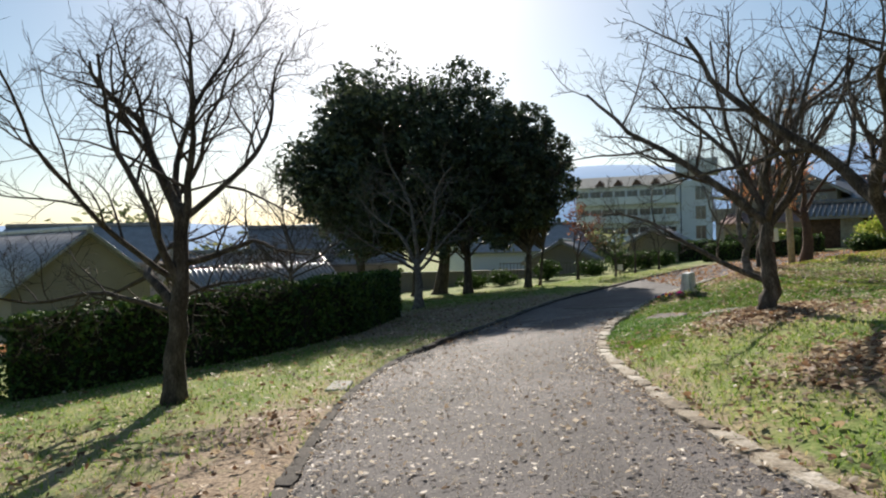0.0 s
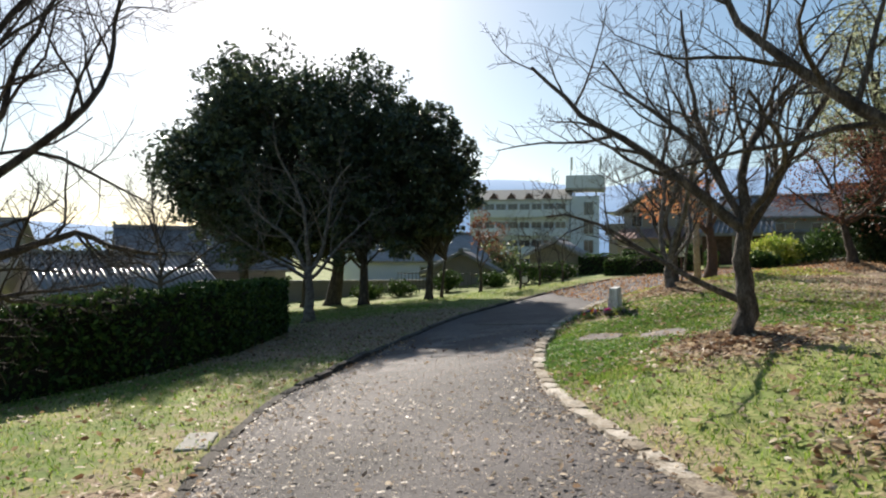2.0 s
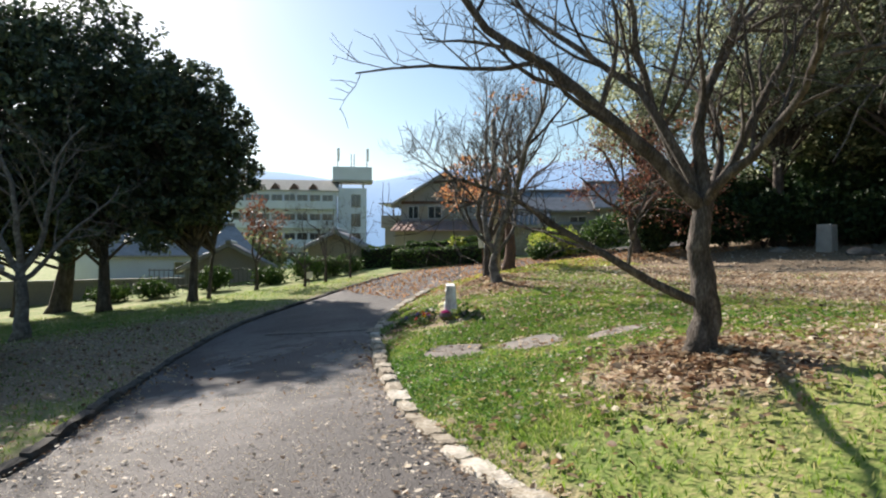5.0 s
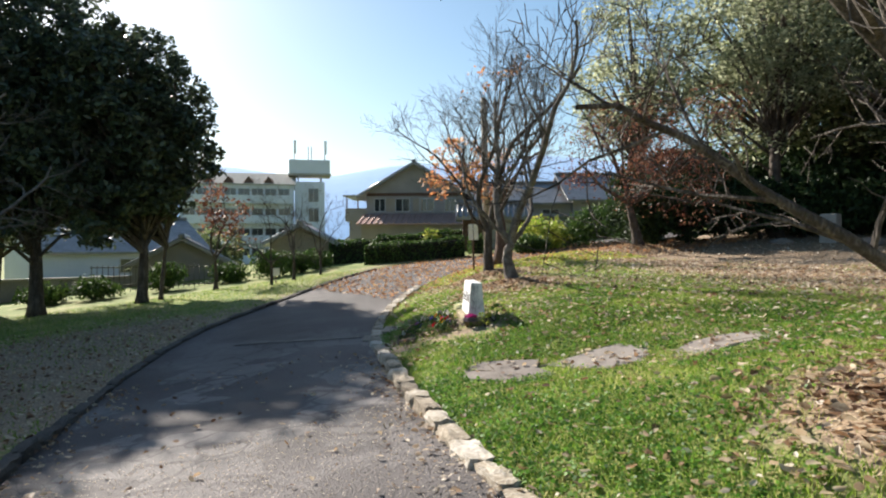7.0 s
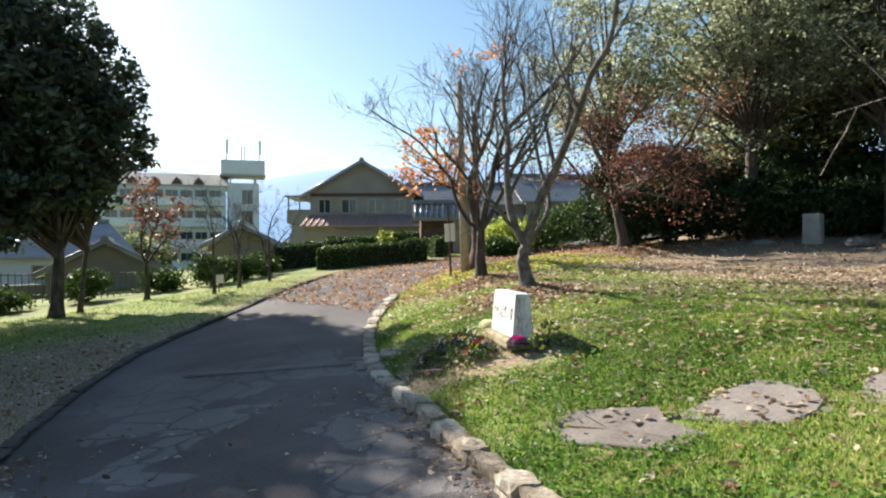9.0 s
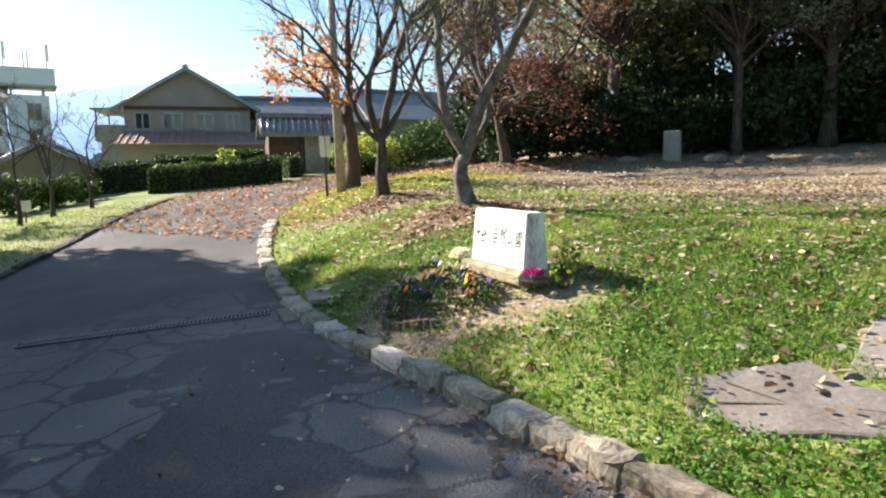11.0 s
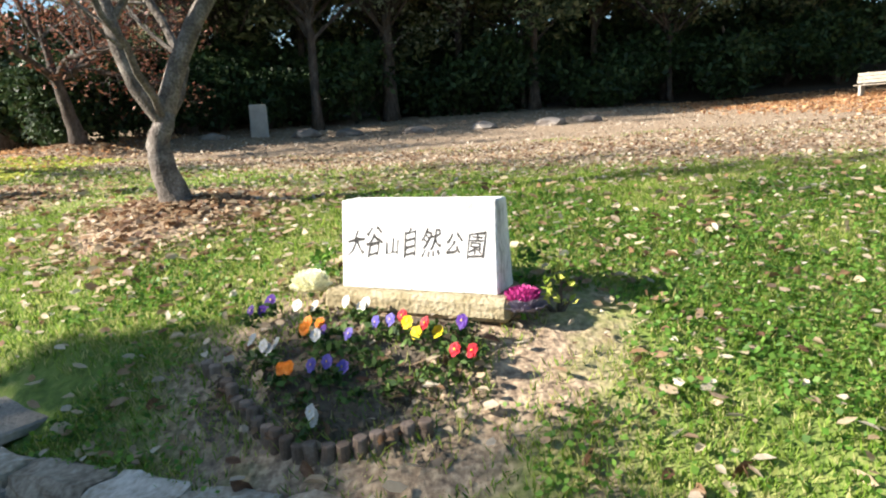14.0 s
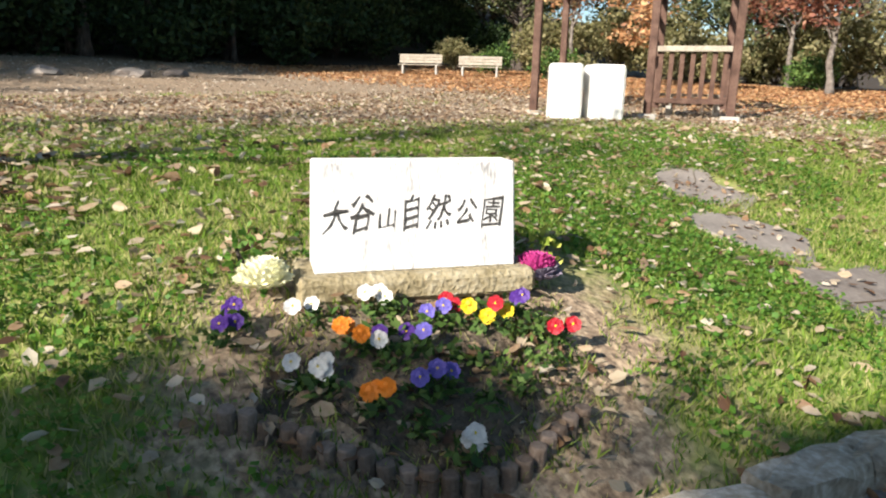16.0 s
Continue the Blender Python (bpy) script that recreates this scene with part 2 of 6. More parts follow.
def quads_mesh(name, centers, u, v, mat, fold=0.0):
    """One mesh of many small four-sided leaves: centres and two half axes each."""
    n = len(centers)
    nor = np.cross(u, v)
    nor /= np.maximum(1e-9, np.linalg.norm(nor, axis=1))[:, None]
    ln = np.linalg.norm(u, axis=1)[:, None]
    vs = np.empty((n, 4, 3))
    vs[:, 0], vs[:, 2] = centers - u, centers + u
    vs[:, 1], vs[:, 3] = centers - v + nor * ln * fold, centers + v + nor * ln * fold
    me = bpy.data.meshes.new(name)
    me.vertices.add(n * 4)
    me.vertices.foreach_set("co", vs.reshape(-1))
    me.loops.add(n * 4)
    me.loops.foreach_set("vertex_index", np.arange(n * 4, dtype=np.int32))
    me.polygons.add(n)
    me.polygons.foreach_set("loop_start", np.arange(0, n * 4, 4, dtype=np.int32))
    me.polygons.foreach_set("loop_total", np.full(n, 4, dtype=np.int32))
    me.update(calc_edges=True)
    me.materials.append(mat)
    return me


def random_axes(rng, n, size, ratio=0.45, flat=0.0, jitter=0.4):
    a = rng.normal(size=(n, 3))
    a[:, 2] *= 1 - flat
    a /= np.linalg.norm(a, axis=1)[:, None]
    b = rng.normal(size=(n, 3))
    b[:, 2] *= 1 - flat
    b -= (a * b).sum(1)[:, None] * a
    b /= np.maximum(1e-6, np.linalg.norm(b, axis=1))[:, None]
    s = (size * (1 + jitter * rng.uniform(-1, 1, n)))[:, None]
    return a * s, b * s * ratio


def clumps(rng, centres, radii, per, size, squash=0.75):
    """Leaf places round clump centres, denser to the clump's skin."""
    n = len(centres)
    d = rng.normal(size=(n * per, 3))
    d /= np.linalg.norm(d, axis=1)[:, None]
    r = rng.uniform(0.25, 1, n * per) ** 0.5
    lobe = 1 + 0.35 * np.sin(3 * d[:, 0] + np.repeat(rng.uniform(0, 6.3, n), per)) + 0.3 * np.sin(4 * d[:, 2] + np.repeat(rng.uniform(0, 6.3, n), per))
    d *= (r * lobe)[:, None]
    d[:, 2] *= squash
    return np.repeat(centres, per, 0) + d * np.repeat(radii, per)[:, None]


# ---- plan: kerb lines and the lie of the land ----
LEFT = [(-1.0, -14), (-1.05, 0), (-1.15, 4.6), (-1.25, 7), (-1.18, 9.1), (-0.95, 11), (-0.62, 12.3), (-0.17, 13.3), (0.6, 15.65), (1.2, 17.3), (2.08, 19.6), (3.5, 22.0), (4.75, 23.4), (6.25, 24.85), (8.6, 27.5), (10.2, 29.2), (12.36, 31.1)]
RIGHT = [(2.25, -14), (2.2, 0), (2.06, 4.4), (2.05, 5.7), (2.12, 6.9), (2.22, 8.5), (2.38, 9.9), (2.78, 11.7), (3.2, 12.95), (3.56, 13.95), (3.92, 14.8), (4.2, 15.4), (4.5, 16.2), (4.8, 16.8), (5.1, 17.5), (5.56, 18.35), (6.3, 19.55), (7.6, 21.3), (9.4, 23.2)]
LEFT_END, RIGHT_END = [(13.6, 32.0), (15.6, 32.2), (18.5, 31.4), (24, 31.0), (40, 33)], [(11.8, 25.2), (14.6, 27.0), (18, 27.6), (24, 27.5), (40, 29)]


def smooth_line(pts, step=0.25):
    p = np.array(pts, float)
    q = np.vstack([2 * p[0] - p[1], p, 2 * p[-1] - p[-2]])
    out = []
    for i in range(1, len(q) - 2):
        n = max(2, int(np.linalg.norm(q[i + 1] - q[i]) / step))
        for k in range(n):
            t = k / n
            out.append(0.5 * (2 * q[i] + (q[i + 1] - q[i - 1]) * t + (2 * q[i - 1] - 5 * q[i] + 4 * q[i + 1] - q[i + 2]) * t * t + (3 * q[i] - q[i - 1] - 3 * q[i + 1] + q[i + 2]) * t ** 3))
    out.append(p[-1])
    return np.array(out)


L_LINE, R_LINE = smooth_line(LEFT + LEFT_END), smooth_line(RIGHT + RIGHT_END)


def side(line, x, y):
    """Distance from a line, positive to its right."""
    x, y = np.atleast_1d(x).astype(float), np.atleast_1d(y).astype(float)
    best, sign = np.full(x.shape, 1e9), np.ones(x.shape)
    for a, b in zip(line[:-1:2], line[2::2]):
        d = b - a
        px, py = x - a[0], y - a[1]
        t = np.clip((px * d[0] + py * d[1]) / (d @ d), 0, 1)
        dist = np.hypot(px - t * d[0], py - t * d[1])
        s = np.where(d[1] * px - d[0] * py > 0, 1, -1)
        near = dist < best
        best, sign = np.where(near, dist, best), np.where(near, s, sign)
    return best * sign


def ease(t):
    t = np.clip(t, 0, 1)
    return t * t * (3 - 2 * t)


MOUNDS = [(4.85, 9.76, 1.15, 0.05), (4.15, 5.85, 1.1, 0.05), (8.5, 18.1, 1.1, 0.13), (10.28, 21.05, 1.2, 0.13), (18.2, 22.9, 1.6, 0.25), (5.7, 16.4, 1.1, 0.05)]


def base(x, y):
    """The road's height: a cross slope that eases off towards the north and far away."""
    x, y = np.asarray(x, float), np.asarray(y, float)
    xc = np.where(x > 30, 30 + 0.3 * (np.minimum(x, 90) - 30), np.maximum(x, -26))
    yc = np.clip(y, -25, 75)
    return 0.0928 * xc - 0.0351 * yc + 0.022 * np.clip(y - 22, 0, 22) - 3.0 * ease((y - 52) / 40)


def dip(x, y):
    """How far the lane's trough lies below the general slope."""
    return np.interp(y + 0.35 * (x - 3.0), [3, 8, 13, 15.5, 17, 19.2, 23, 26], [0, 0.06, 0.09, 0.15, 0.17, 0.2, 0.08, 0])


def lane(x, y):
    x, y = np.asarray(x, float), np.asarray(y, float)
    return base(x, y) - dip(x, y)


def ground(x, y):
    x, y = np.atleast_1d(x).astype(float), np.atleast_1d(y).astype(float)
    sr, sl = side(R_LINE, x, y), -side(L_LINE, x, y)
    right = -0.01 + 0.31 * ease(sr / 3.0) - 0.07 * np.clip(sr - 3.5, 0, 6) - 0.045 * np.clip(sr - 9.5, 0, 16)
    right = right * np.where(y > 30, 0.3, 1)
    left = 0.05 - 0.1 * ease((sl - 2) / 5)
    off = np.where(sr > 0, -0.07 + (right + 0.07) * ease(sr / 0.15), np.where(sl > 0, -0.07 + (left + 0.07) * ease(sl / 0.15), -0.07))
    off = np.where(np.hypot(x, y) > 90, -0.3, off)
    for mx, my, r, h in MOUNDS:
        off = off + h * np.exp(-((x - mx) ** 2 + (y - my) ** 2) / (0.45 * r * r))
    off = off - 0.3 * np.exp(-((x - 5.9) ** 2 + (y - 12.9) ** 2) / 2.6) * (sr > 0)
    off = off - 0.4 * np.exp(-((x - 25.5) ** 2 + (y - 20.5) ** 2) / 60.0)
    off = off - dip(x, y) * np.where(sr > 0, ease(1 - sr / 0.9), ease(1 - sl / 4.0))
    hill = 6.0 * ease((x - 29 - 0.1 * np.clip(y, -40, 30)) / 26) * ease((48 - y) / 25)
    return base(x, y) + off + hill


def gz(x, y):
    return float(ground(x, y)[0])


def rz_(x, y):
    return float(lane(x, y))


# ---- ground sheet ----
def spread(lo, hi, step, reach):
    mid = list(np.arange(lo, hi + step / 2, step))
    out, d = [], step
    p = lo
    left = []
    while p > -reach:
        d *= 1.22
        p -= d
        left.append(p)
    p, d = hi, step
    right = []
    while p < reach:
        d *= 1.22
        p += d
        right.append(p)
    return np.array(left[::-1] + mid + right)


gx, gy = spread(-9, 16, 0.2, 2600), spread(2, 33, 0.2, 2600)
GX, GY = np.meshgrid(gx, gy)
GZ = ground(GX.ravel(), GY.ravel())
rng0 = np.random.default_rng(5)
nearby = (np.abs(GX.ravel()) < 40) & (np.abs(GY.ravel()) < 60)
GZ = GZ + np.where(nearby, rng0.normal(0, 0.008, GZ.shape), 0)
nx, ny = len(gx), len(gy)
me = bpy.data.meshes.new("ground")
idx = np.arange(nx * ny).reshape(ny, nx)
faces = np.stack([idx[:-1, :-1], idx[:-1, 1:], idx[1:, 1:], idx[1:, :-1]], -1).reshape(-1, 4)
me.vertices.add(nx * ny)
me.vertices.foreach_set("co", np.stack([GX.ravel(), GY.ravel(), GZ], -1).reshape(-1))
me.loops.add(faces.size)
me.loops.foreach_set("vertex_index", faces.reshape(-1).astype(np.int32))
me.polygons.add(len(faces))
me.polygons.foreach_set("loop_start", np.arange(0, faces.size, 4, dtype=np.int32))
me.polygons.foreach_set("loop_total", np.full(len(faces), 4, dtype=np.int32))
me.polygons.foreach_set("use_smooth", np.ones(len(faces), dtype=bool))
me.update(calc_edges=True)


def litter(x, y):
    """How much bare, leaf-strewn soil there is instead of turf, 0 to 1; above 1 the darkened wood floor."""
    x, y = np.atleast_1d(x).astype(float), np.atleast_1d(y).astype(float)
    sr, sl = side(R_LINE, x, y), -side(L_LINE, x, y)
    w = np.zeros(x.shape)
    for mx, my, r, h in MOUNDS:
        w = np.maximum(w, 1.15 * np.exp(-((x - mx) ** 2 + (y - my) ** 2) / (1.0 * r * r)))
    w = np.maximum(w, 0.7 * np.exp(-((x - 5.3) ** 2 + (y - 16.4) ** 2) / 1.3))
    w = np.maximum(w, 0.85 * ease((x - 8.0 - 0.5 * np.maximum(0, y - 12)) / 3.5) * (sr > 0))      # worn earth before the wood
    w = np.maximum(w, np.exp(-((x - 6.6) ** 2 + (y - 8.7) ** 2) / 2.2) * 0.75)
    w = np.maximum(w, 0.9 * ease((x - 6.0) / 1.5) * ease((9.0 - y) / 1.5))
    w = np.maximum(w, 0.9 * ease((y - 22.5) / 2.5) * (sr > 0) * (x < 30))
    w = np.maximum(w, (0.4 + 0.35 * ease((9 - y) / 2)) * (sl > 0) * ease((y + 2) / 2) * (0.5 + 0.5 * np.exp(-((sl - 0.5) / 0.8) ** 2)))
    w = np.maximum(w, 0.75 * (sl > 0) * ease((y - 14) / 3) * ease((27 - y) / 4) * ease((x + 9) / 4))
    w = np.maximum(w, 0.5 * ((sr > 0) & (sr < 0.5)) * ease((12.5 - y) / 2))
    w = np.clip(w, 0, 1)
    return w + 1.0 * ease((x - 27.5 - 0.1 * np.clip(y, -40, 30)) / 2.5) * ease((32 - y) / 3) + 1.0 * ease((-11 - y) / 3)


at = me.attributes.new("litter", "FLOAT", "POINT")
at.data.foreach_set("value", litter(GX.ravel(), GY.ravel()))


def ground_material():
    m = material("turf", [(0.08, 0.125, 0.024), (0.14, 0.2, 0.04), (0.24, 0.26, 0.08), (0.36, 0.31, 0.16)], 0.9, 0.95, 1.0, 22)
    nt = m.node_tree
    b = nt.nodes["Principled BSDF"]
    turf = b.inputs["Base Color"].links[0].from_socket
    a = nt.nodes.new("ShaderNodeAttribute")
    a.attribute_name = "litter"
    n = nt.nodes.new("ShaderNodeTexNoise")
    n.inputs["Scale"].default_value, n.inputs["Detail"].default_value = 3.5, 6
    n2 = nt.nodes.new("ShaderNodeTexNoise")
    n2.inputs["Scale"].default_value, n2.inputs["Detail"].default_value = 30, 5
    co = nt.nodes.new("ShaderNodeTexCoord")
    nt.links.new(co.outputs["Object"], n.inputs["Vector"])
    nt.links.new(co.outputs["Object"], n2.inputs["Vector"])
    earth = nt.nodes.new("ShaderNodeValToRGB")
    for i_, (p, c) in enumerate([(0.3, (0.12, 0.085, 0.06)), (0.5, (0.27, 0.2, 0.135)), (0.68, (0.45, 0.35, 0.24))]):
        e = earth.color_ramp.elements[i_] if i_ < 2 else earth.color_ramp.elements.new(p)
        e.position, e.color = p, (*c, 1)
    nt.links.new(n2.outputs["Fac"], earth.inputs[0])
    f = nt.nodes.new("ShaderNodeMath")
    f.operation = "ADD"
    nt.links.new(a.outputs["Fac"], f.inputs[0])
    nt.links.new(n.outputs["Fac"], f.inputs[1])
    st = nt.nodes.new("ShaderNodeMapRange")
    st.inputs["From Min"].default_value, st.inputs["From Max"].default_value = 0.75, 1.1
    nt.links.new(f.outputs[0], st.inputs["Value"])
    mix = nt.nodes.new("ShaderNodeMix")
    mix.data_type = "RGBA"
    nt.links.new(st.outputs[0], mix.inputs["Factor"])
    nt.links.new(turf, mix.inputs[6])
    nt.links.new(earth.outputs[0], mix.inputs[7])
    # Leaf mould colour, with the wood's deep shade put into it.
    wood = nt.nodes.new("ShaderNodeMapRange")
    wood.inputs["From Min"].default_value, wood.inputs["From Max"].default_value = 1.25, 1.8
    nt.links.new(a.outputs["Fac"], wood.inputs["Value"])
    mould_shade = nt.nodes.new("ShaderNodeMix")
    mould_shade.data_type = "RGBA"
    nt.links.new(wood.outputs[0], mould_shade.inputs["Factor"])
    nt.links.new(mix.outputs[2], mould_shade.inputs[6])
    mould_shade.inputs[7].default_value = (0.05, 0.036, 0.024, 1)
    nt.links.new(mould_shade.outputs[2], b.inputs["Base Color"])
    return m


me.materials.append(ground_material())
tagged(new("ground", me), "sloping turf with bare leaf-strewn earth under trees", "ground", kind="structure")

def add_patches(m):
    """Paler, sharp-edged worn repairs round the drain."""
    nt = m.node_tree
    b = nt.nodes["Principled BSDF"]
    old = b.inputs["Base Color"].links[0].from_socket
    co = nt.nodes.new("ShaderNodeTexCoord")
    n = nt.nodes.new("ShaderNodeTexNoise")
    n.inputs["Scale"].default_value, n.inputs["Detail"].default_value, n.inputs["Distortion"].default_value = 0.8, 3.5, 0.3
    nt.links.new(co.outputs["Object"], n.inputs["Vector"])
    wob = nt.nodes.new("ShaderNodeTexNoise")
    wob.inputs["Scale"].default_value, wob.inputs["Detail"].default_value = 5.0, 3
    nt.links.new(co.outputs["Object"], wob.inputs["Vector"])
    bend = nt.nodes.new("ShaderNodeVectorMath")
    bend.operation = "MULTIPLY_ADD"
    bend.inputs[1].default_value = (0.22, 0.22, 0.0)
    nt.links.new(wob.outputs["Color"], bend.inputs[0])
    nt.links.new(co.outputs["Object"], bend.inputs[2])
    cell = nt.nodes.new("ShaderNodeTexVoronoi")
    cell.feature = "DISTANCE_TO_EDGE"
    cell.inputs["Scale"].default_value = 1.9
    nt.links.new(bend.outputs[0], cell.inputs["Vector"])
    crack = nt.nodes.new("ShaderNodeMapRange")
    crack.inputs["From Min"].default_value, crack.inputs["From Max"].default_value = 0.02, 0.05
    nt.links.new(cell.outputs["Distance"], crack.inputs["Value"])
    ax = nt.nodes.new("ShaderNodeSeparateXYZ")
    nt.links.new(co.outputs["Object"], ax.inputs[0])
    up, down = nt.nodes.new("ShaderNodeMapRange"), nt.nodes.new("ShaderNodeMapRange")
    for q, lo, hi in ((up, 11.5, 14.0), (down, 21.0, 17.5)):
        q.inputs["From Min"].default_value, q.inputs["From Max"].default_value = lo, hi
        nt.links.new(ax.outputs["Y"], q.inputs["Value"])
    both = nt.nodes.new("ShaderNodeMath")
    both.operation = "MULTIPLY"
    nt.links.new(up.outputs[0], both.inputs[0])
    nt.links.new(down.outputs[0], both.inputs[1])
    cut = nt.nodes.new("ShaderNodeMapRange")
    cut.inputs["From Min"].default_value, cut.inputs["From Max"].default_value = 0.49, 0.51
    nt.links.new(n.outputs["Fac"], cut.inputs["Value"])
    k = nt.nodes.new("ShaderNodeMath")
    k.operation = "MULTIPLY"
    nt.links.new(cut.outputs[0], k.inputs[0])
    nt.links.new(both.outputs[0], k.inputs[1])
    k2 = nt.nodes.new("ShaderNodeMath")
    k2.operation = "MULTIPLY"
    nt.links.new(k.outputs[0], k2.inputs[0])
    nt.links.new(crack.outputs[0], k2.inputs[1])
    mix = nt.nodes.new("ShaderNodeMix")
    mix.data_type = "RGBA"
    mix.blend_type = "ADD"
    nt.links.new(k2.outputs[0], mix.inputs["Factor"])
    nt.links.new(old, mix.inputs[6])
    mix.inputs[7].default_value = (0.085, 0.08, 0.076, 1)
    nt.links.new(mix.outputs[2], b.inputs["Base Color"])


add_patches(ASPHALT)

# road: a strip from kerb to kerb
road = Geo()
n_len = 260
lt = np.linspace(0, 1, n_len)


def resample(line, n):
    d = np.concatenate([[0], np.cumsum(np.linalg.norm(np.diff(line, axis=0), axis=1))])
    s = np.linspace(0, d[-1], n)
    return np.stack([np.interp(s, d, line[:, 0]), np.interp(s, d, line[:, 1])], -1)


lp, rp = resample(L_LINE, n_len), resample(R_LINE, n_len)
cols = 9
rv, rf = [], []
for i_ in range(n_len):
    for j_ in range(cols):
        k = -0.012 + 1.024 * j_ / (cols - 1)
        p = lp[i_] * (1 - k) + rp[i_] * k
        rv.append((p[0], p[1], rz_(*p) + 0.012 * math.sin(math.pi * min(1, max(0, k)))))
for i_ in range(n_len - 1):
    for j_ in range(cols - 1):
        a = i_ * cols + j_
        rf.append((a, a + 1, a + cols + 1, a + cols))
road.add(rv, rf)
tagged(part("road", road, ASPHALT, None, "", True), "worn grey asphalt park lane strewn with leaves", "road", kind="structure")


def blob(rng, r, n=18, rough=0.25, stretch=1.0):
    ph = rng.uniform(0, 6.28, 3)
    out = []
    for k in range(n):
        t = 2 * math.pi * k / n
        q = r * (1 + rough * (math.sin(2 * t + ph[0]) * 0.5 + math.sin(3 * t + ph[1]) * 0.4 + math.sin(5 * t + ph[2]) * 0.3))
        out.append((q * math.cos(t) * stretch, q * math.sin(t)))
    return out


# ---- trees ----
def branch(geo, rng, p, d, length, r0, r1, seg, wob, lift, sides):
    pts, rad = [Vector(p)], [r0]
    d = Vector(d).normalized()
    for i in range(seg):
        d = (d + Vector(rng.normal(0, wob, 3)) + Vector((0, 0, lift))).normalized()
        pts.append(pts[-1] + d * (length / seg))
        rad.append(r0 + (r1 - r0) * (i + 1) / seg)
    geo.tube(pts, rad, sides, cap=False)
    return pts, rad


def sprout(geo, rng, pts, rad, length, level, count, tips, wob=0.16, lift=0.05, spread_=0.9, shrink=0.62, start=0.25, thin=0.6):
    """Side shoots along a limb, and theirs in turn."""
    n = len(pts) - 1
    for k in range(count):
        f = start + (1 - start) * (k + rng.uniform(0.1, 0.9)) / count
        i = min(n - 1, int(f * n))
        t = f * n - i
        p = pts[i].lerp(pts[i + 1], t)
        r = rad[i] + (rad[i + 1] - rad[i]) * t
        along = (pts[i + 1] - pts[i]).normalized()
        out = Vector(rng.normal(0, 1, 3))
        out = (out - out.dot(along) * along).normalized()
        d = along * (1.15 - spread_ * 0.6) + out * spread_ + Vector((0, 0, 0.25))
        ln = length * rng.uniform(0.6, 1.15) * (1.1 - 0.45 * f)
        seg = 5 if level > 1 else 3
        r_ = max(0.0035, r * thin)
        cp, cr = branch(geo, rng, p, d, ln, r_, max(0.0025, r_ * 0.3), seg, wob, lift, 5 if level > 1 else 3)
        if level > 0:
            sprout(geo, rng, cp, cr, ln * shrink, level - 1, max(3, int(count * 0.85)), tips, wob, lift, spread_, shrink, 0.2, thin)
        else:
            tips.append(cp[-1])
            tips.append(cp[-2])


def bare_tree(name, x, y, seed, trunk, limbs, label, bark, r0=0.16, level=2, count=6, twig=0.55, lift=0.05, category="tree", group="", spread_=0.9, flare=1.5, wob=0.16):
    """trunk: heights and offsets of the stem; limbs: (stem fraction, direction with length, radius)."""
    rng = np.random.default_rng(seed)
    t = thing(name, pose(x, y, gz(x, y) - 0.06), label, category, group)
    stem = Geo()
    pts = [Vector(p) for p in trunk]
    fine = []
    for a, b in zip(pts[:-1], pts[1:]):
        for k in range(4):
            fine.append(a.lerp(b, k / 4) + Vector(rng.normal(0, r0 * 0.09, 3)) * (1 if fine else 0))
    fine.append(pts[-1])
    n = len(fine)
    rads = [r0 * (1 - 0.42 * i / (n - 1)) * (1 + (flare - 1) * math.exp(-i * 1.1)) for i in range(n)]
    stem.tube(fine, rads, 12)
    part("trunk", stem, bark, t, "", True)
    crown, tips = Geo(), []
    for f, d, r in limbs:
        i = min(n - 1, int(f * (n - 1)))
        g = Geo()
        ln = Vector(d).length
        lp_, lr = branch(g, rng, fine[i], d, ln, r * 0.88, r * 0.25, 11, 0.17, lift * 0.5, 8)
        part("limb", g, bark, t, "", True)
        sprout(crown, rng, lp_, lr, ln * 0.5, level - 1, count, tips, wob, lift, spread_, 0.6, 0.22, 0.55)
    part("branchwork", crown, bark, t)
    return t, tips, rng


def leaf_cloud(name, rng, pts, per, r, size, mat, parent, label="", flat=0.2, ratio=0.5):
    c = np.array([tuple(p) for p in pts])
    c = clumps(rng, c, np.full(len(c), r), per, size)
    u, v = random_axes(rng, len(c), size, ratio, flat)
    return part(name, quads_mesh(name, c, u, v, mat, 0.15), mat, parent, label)


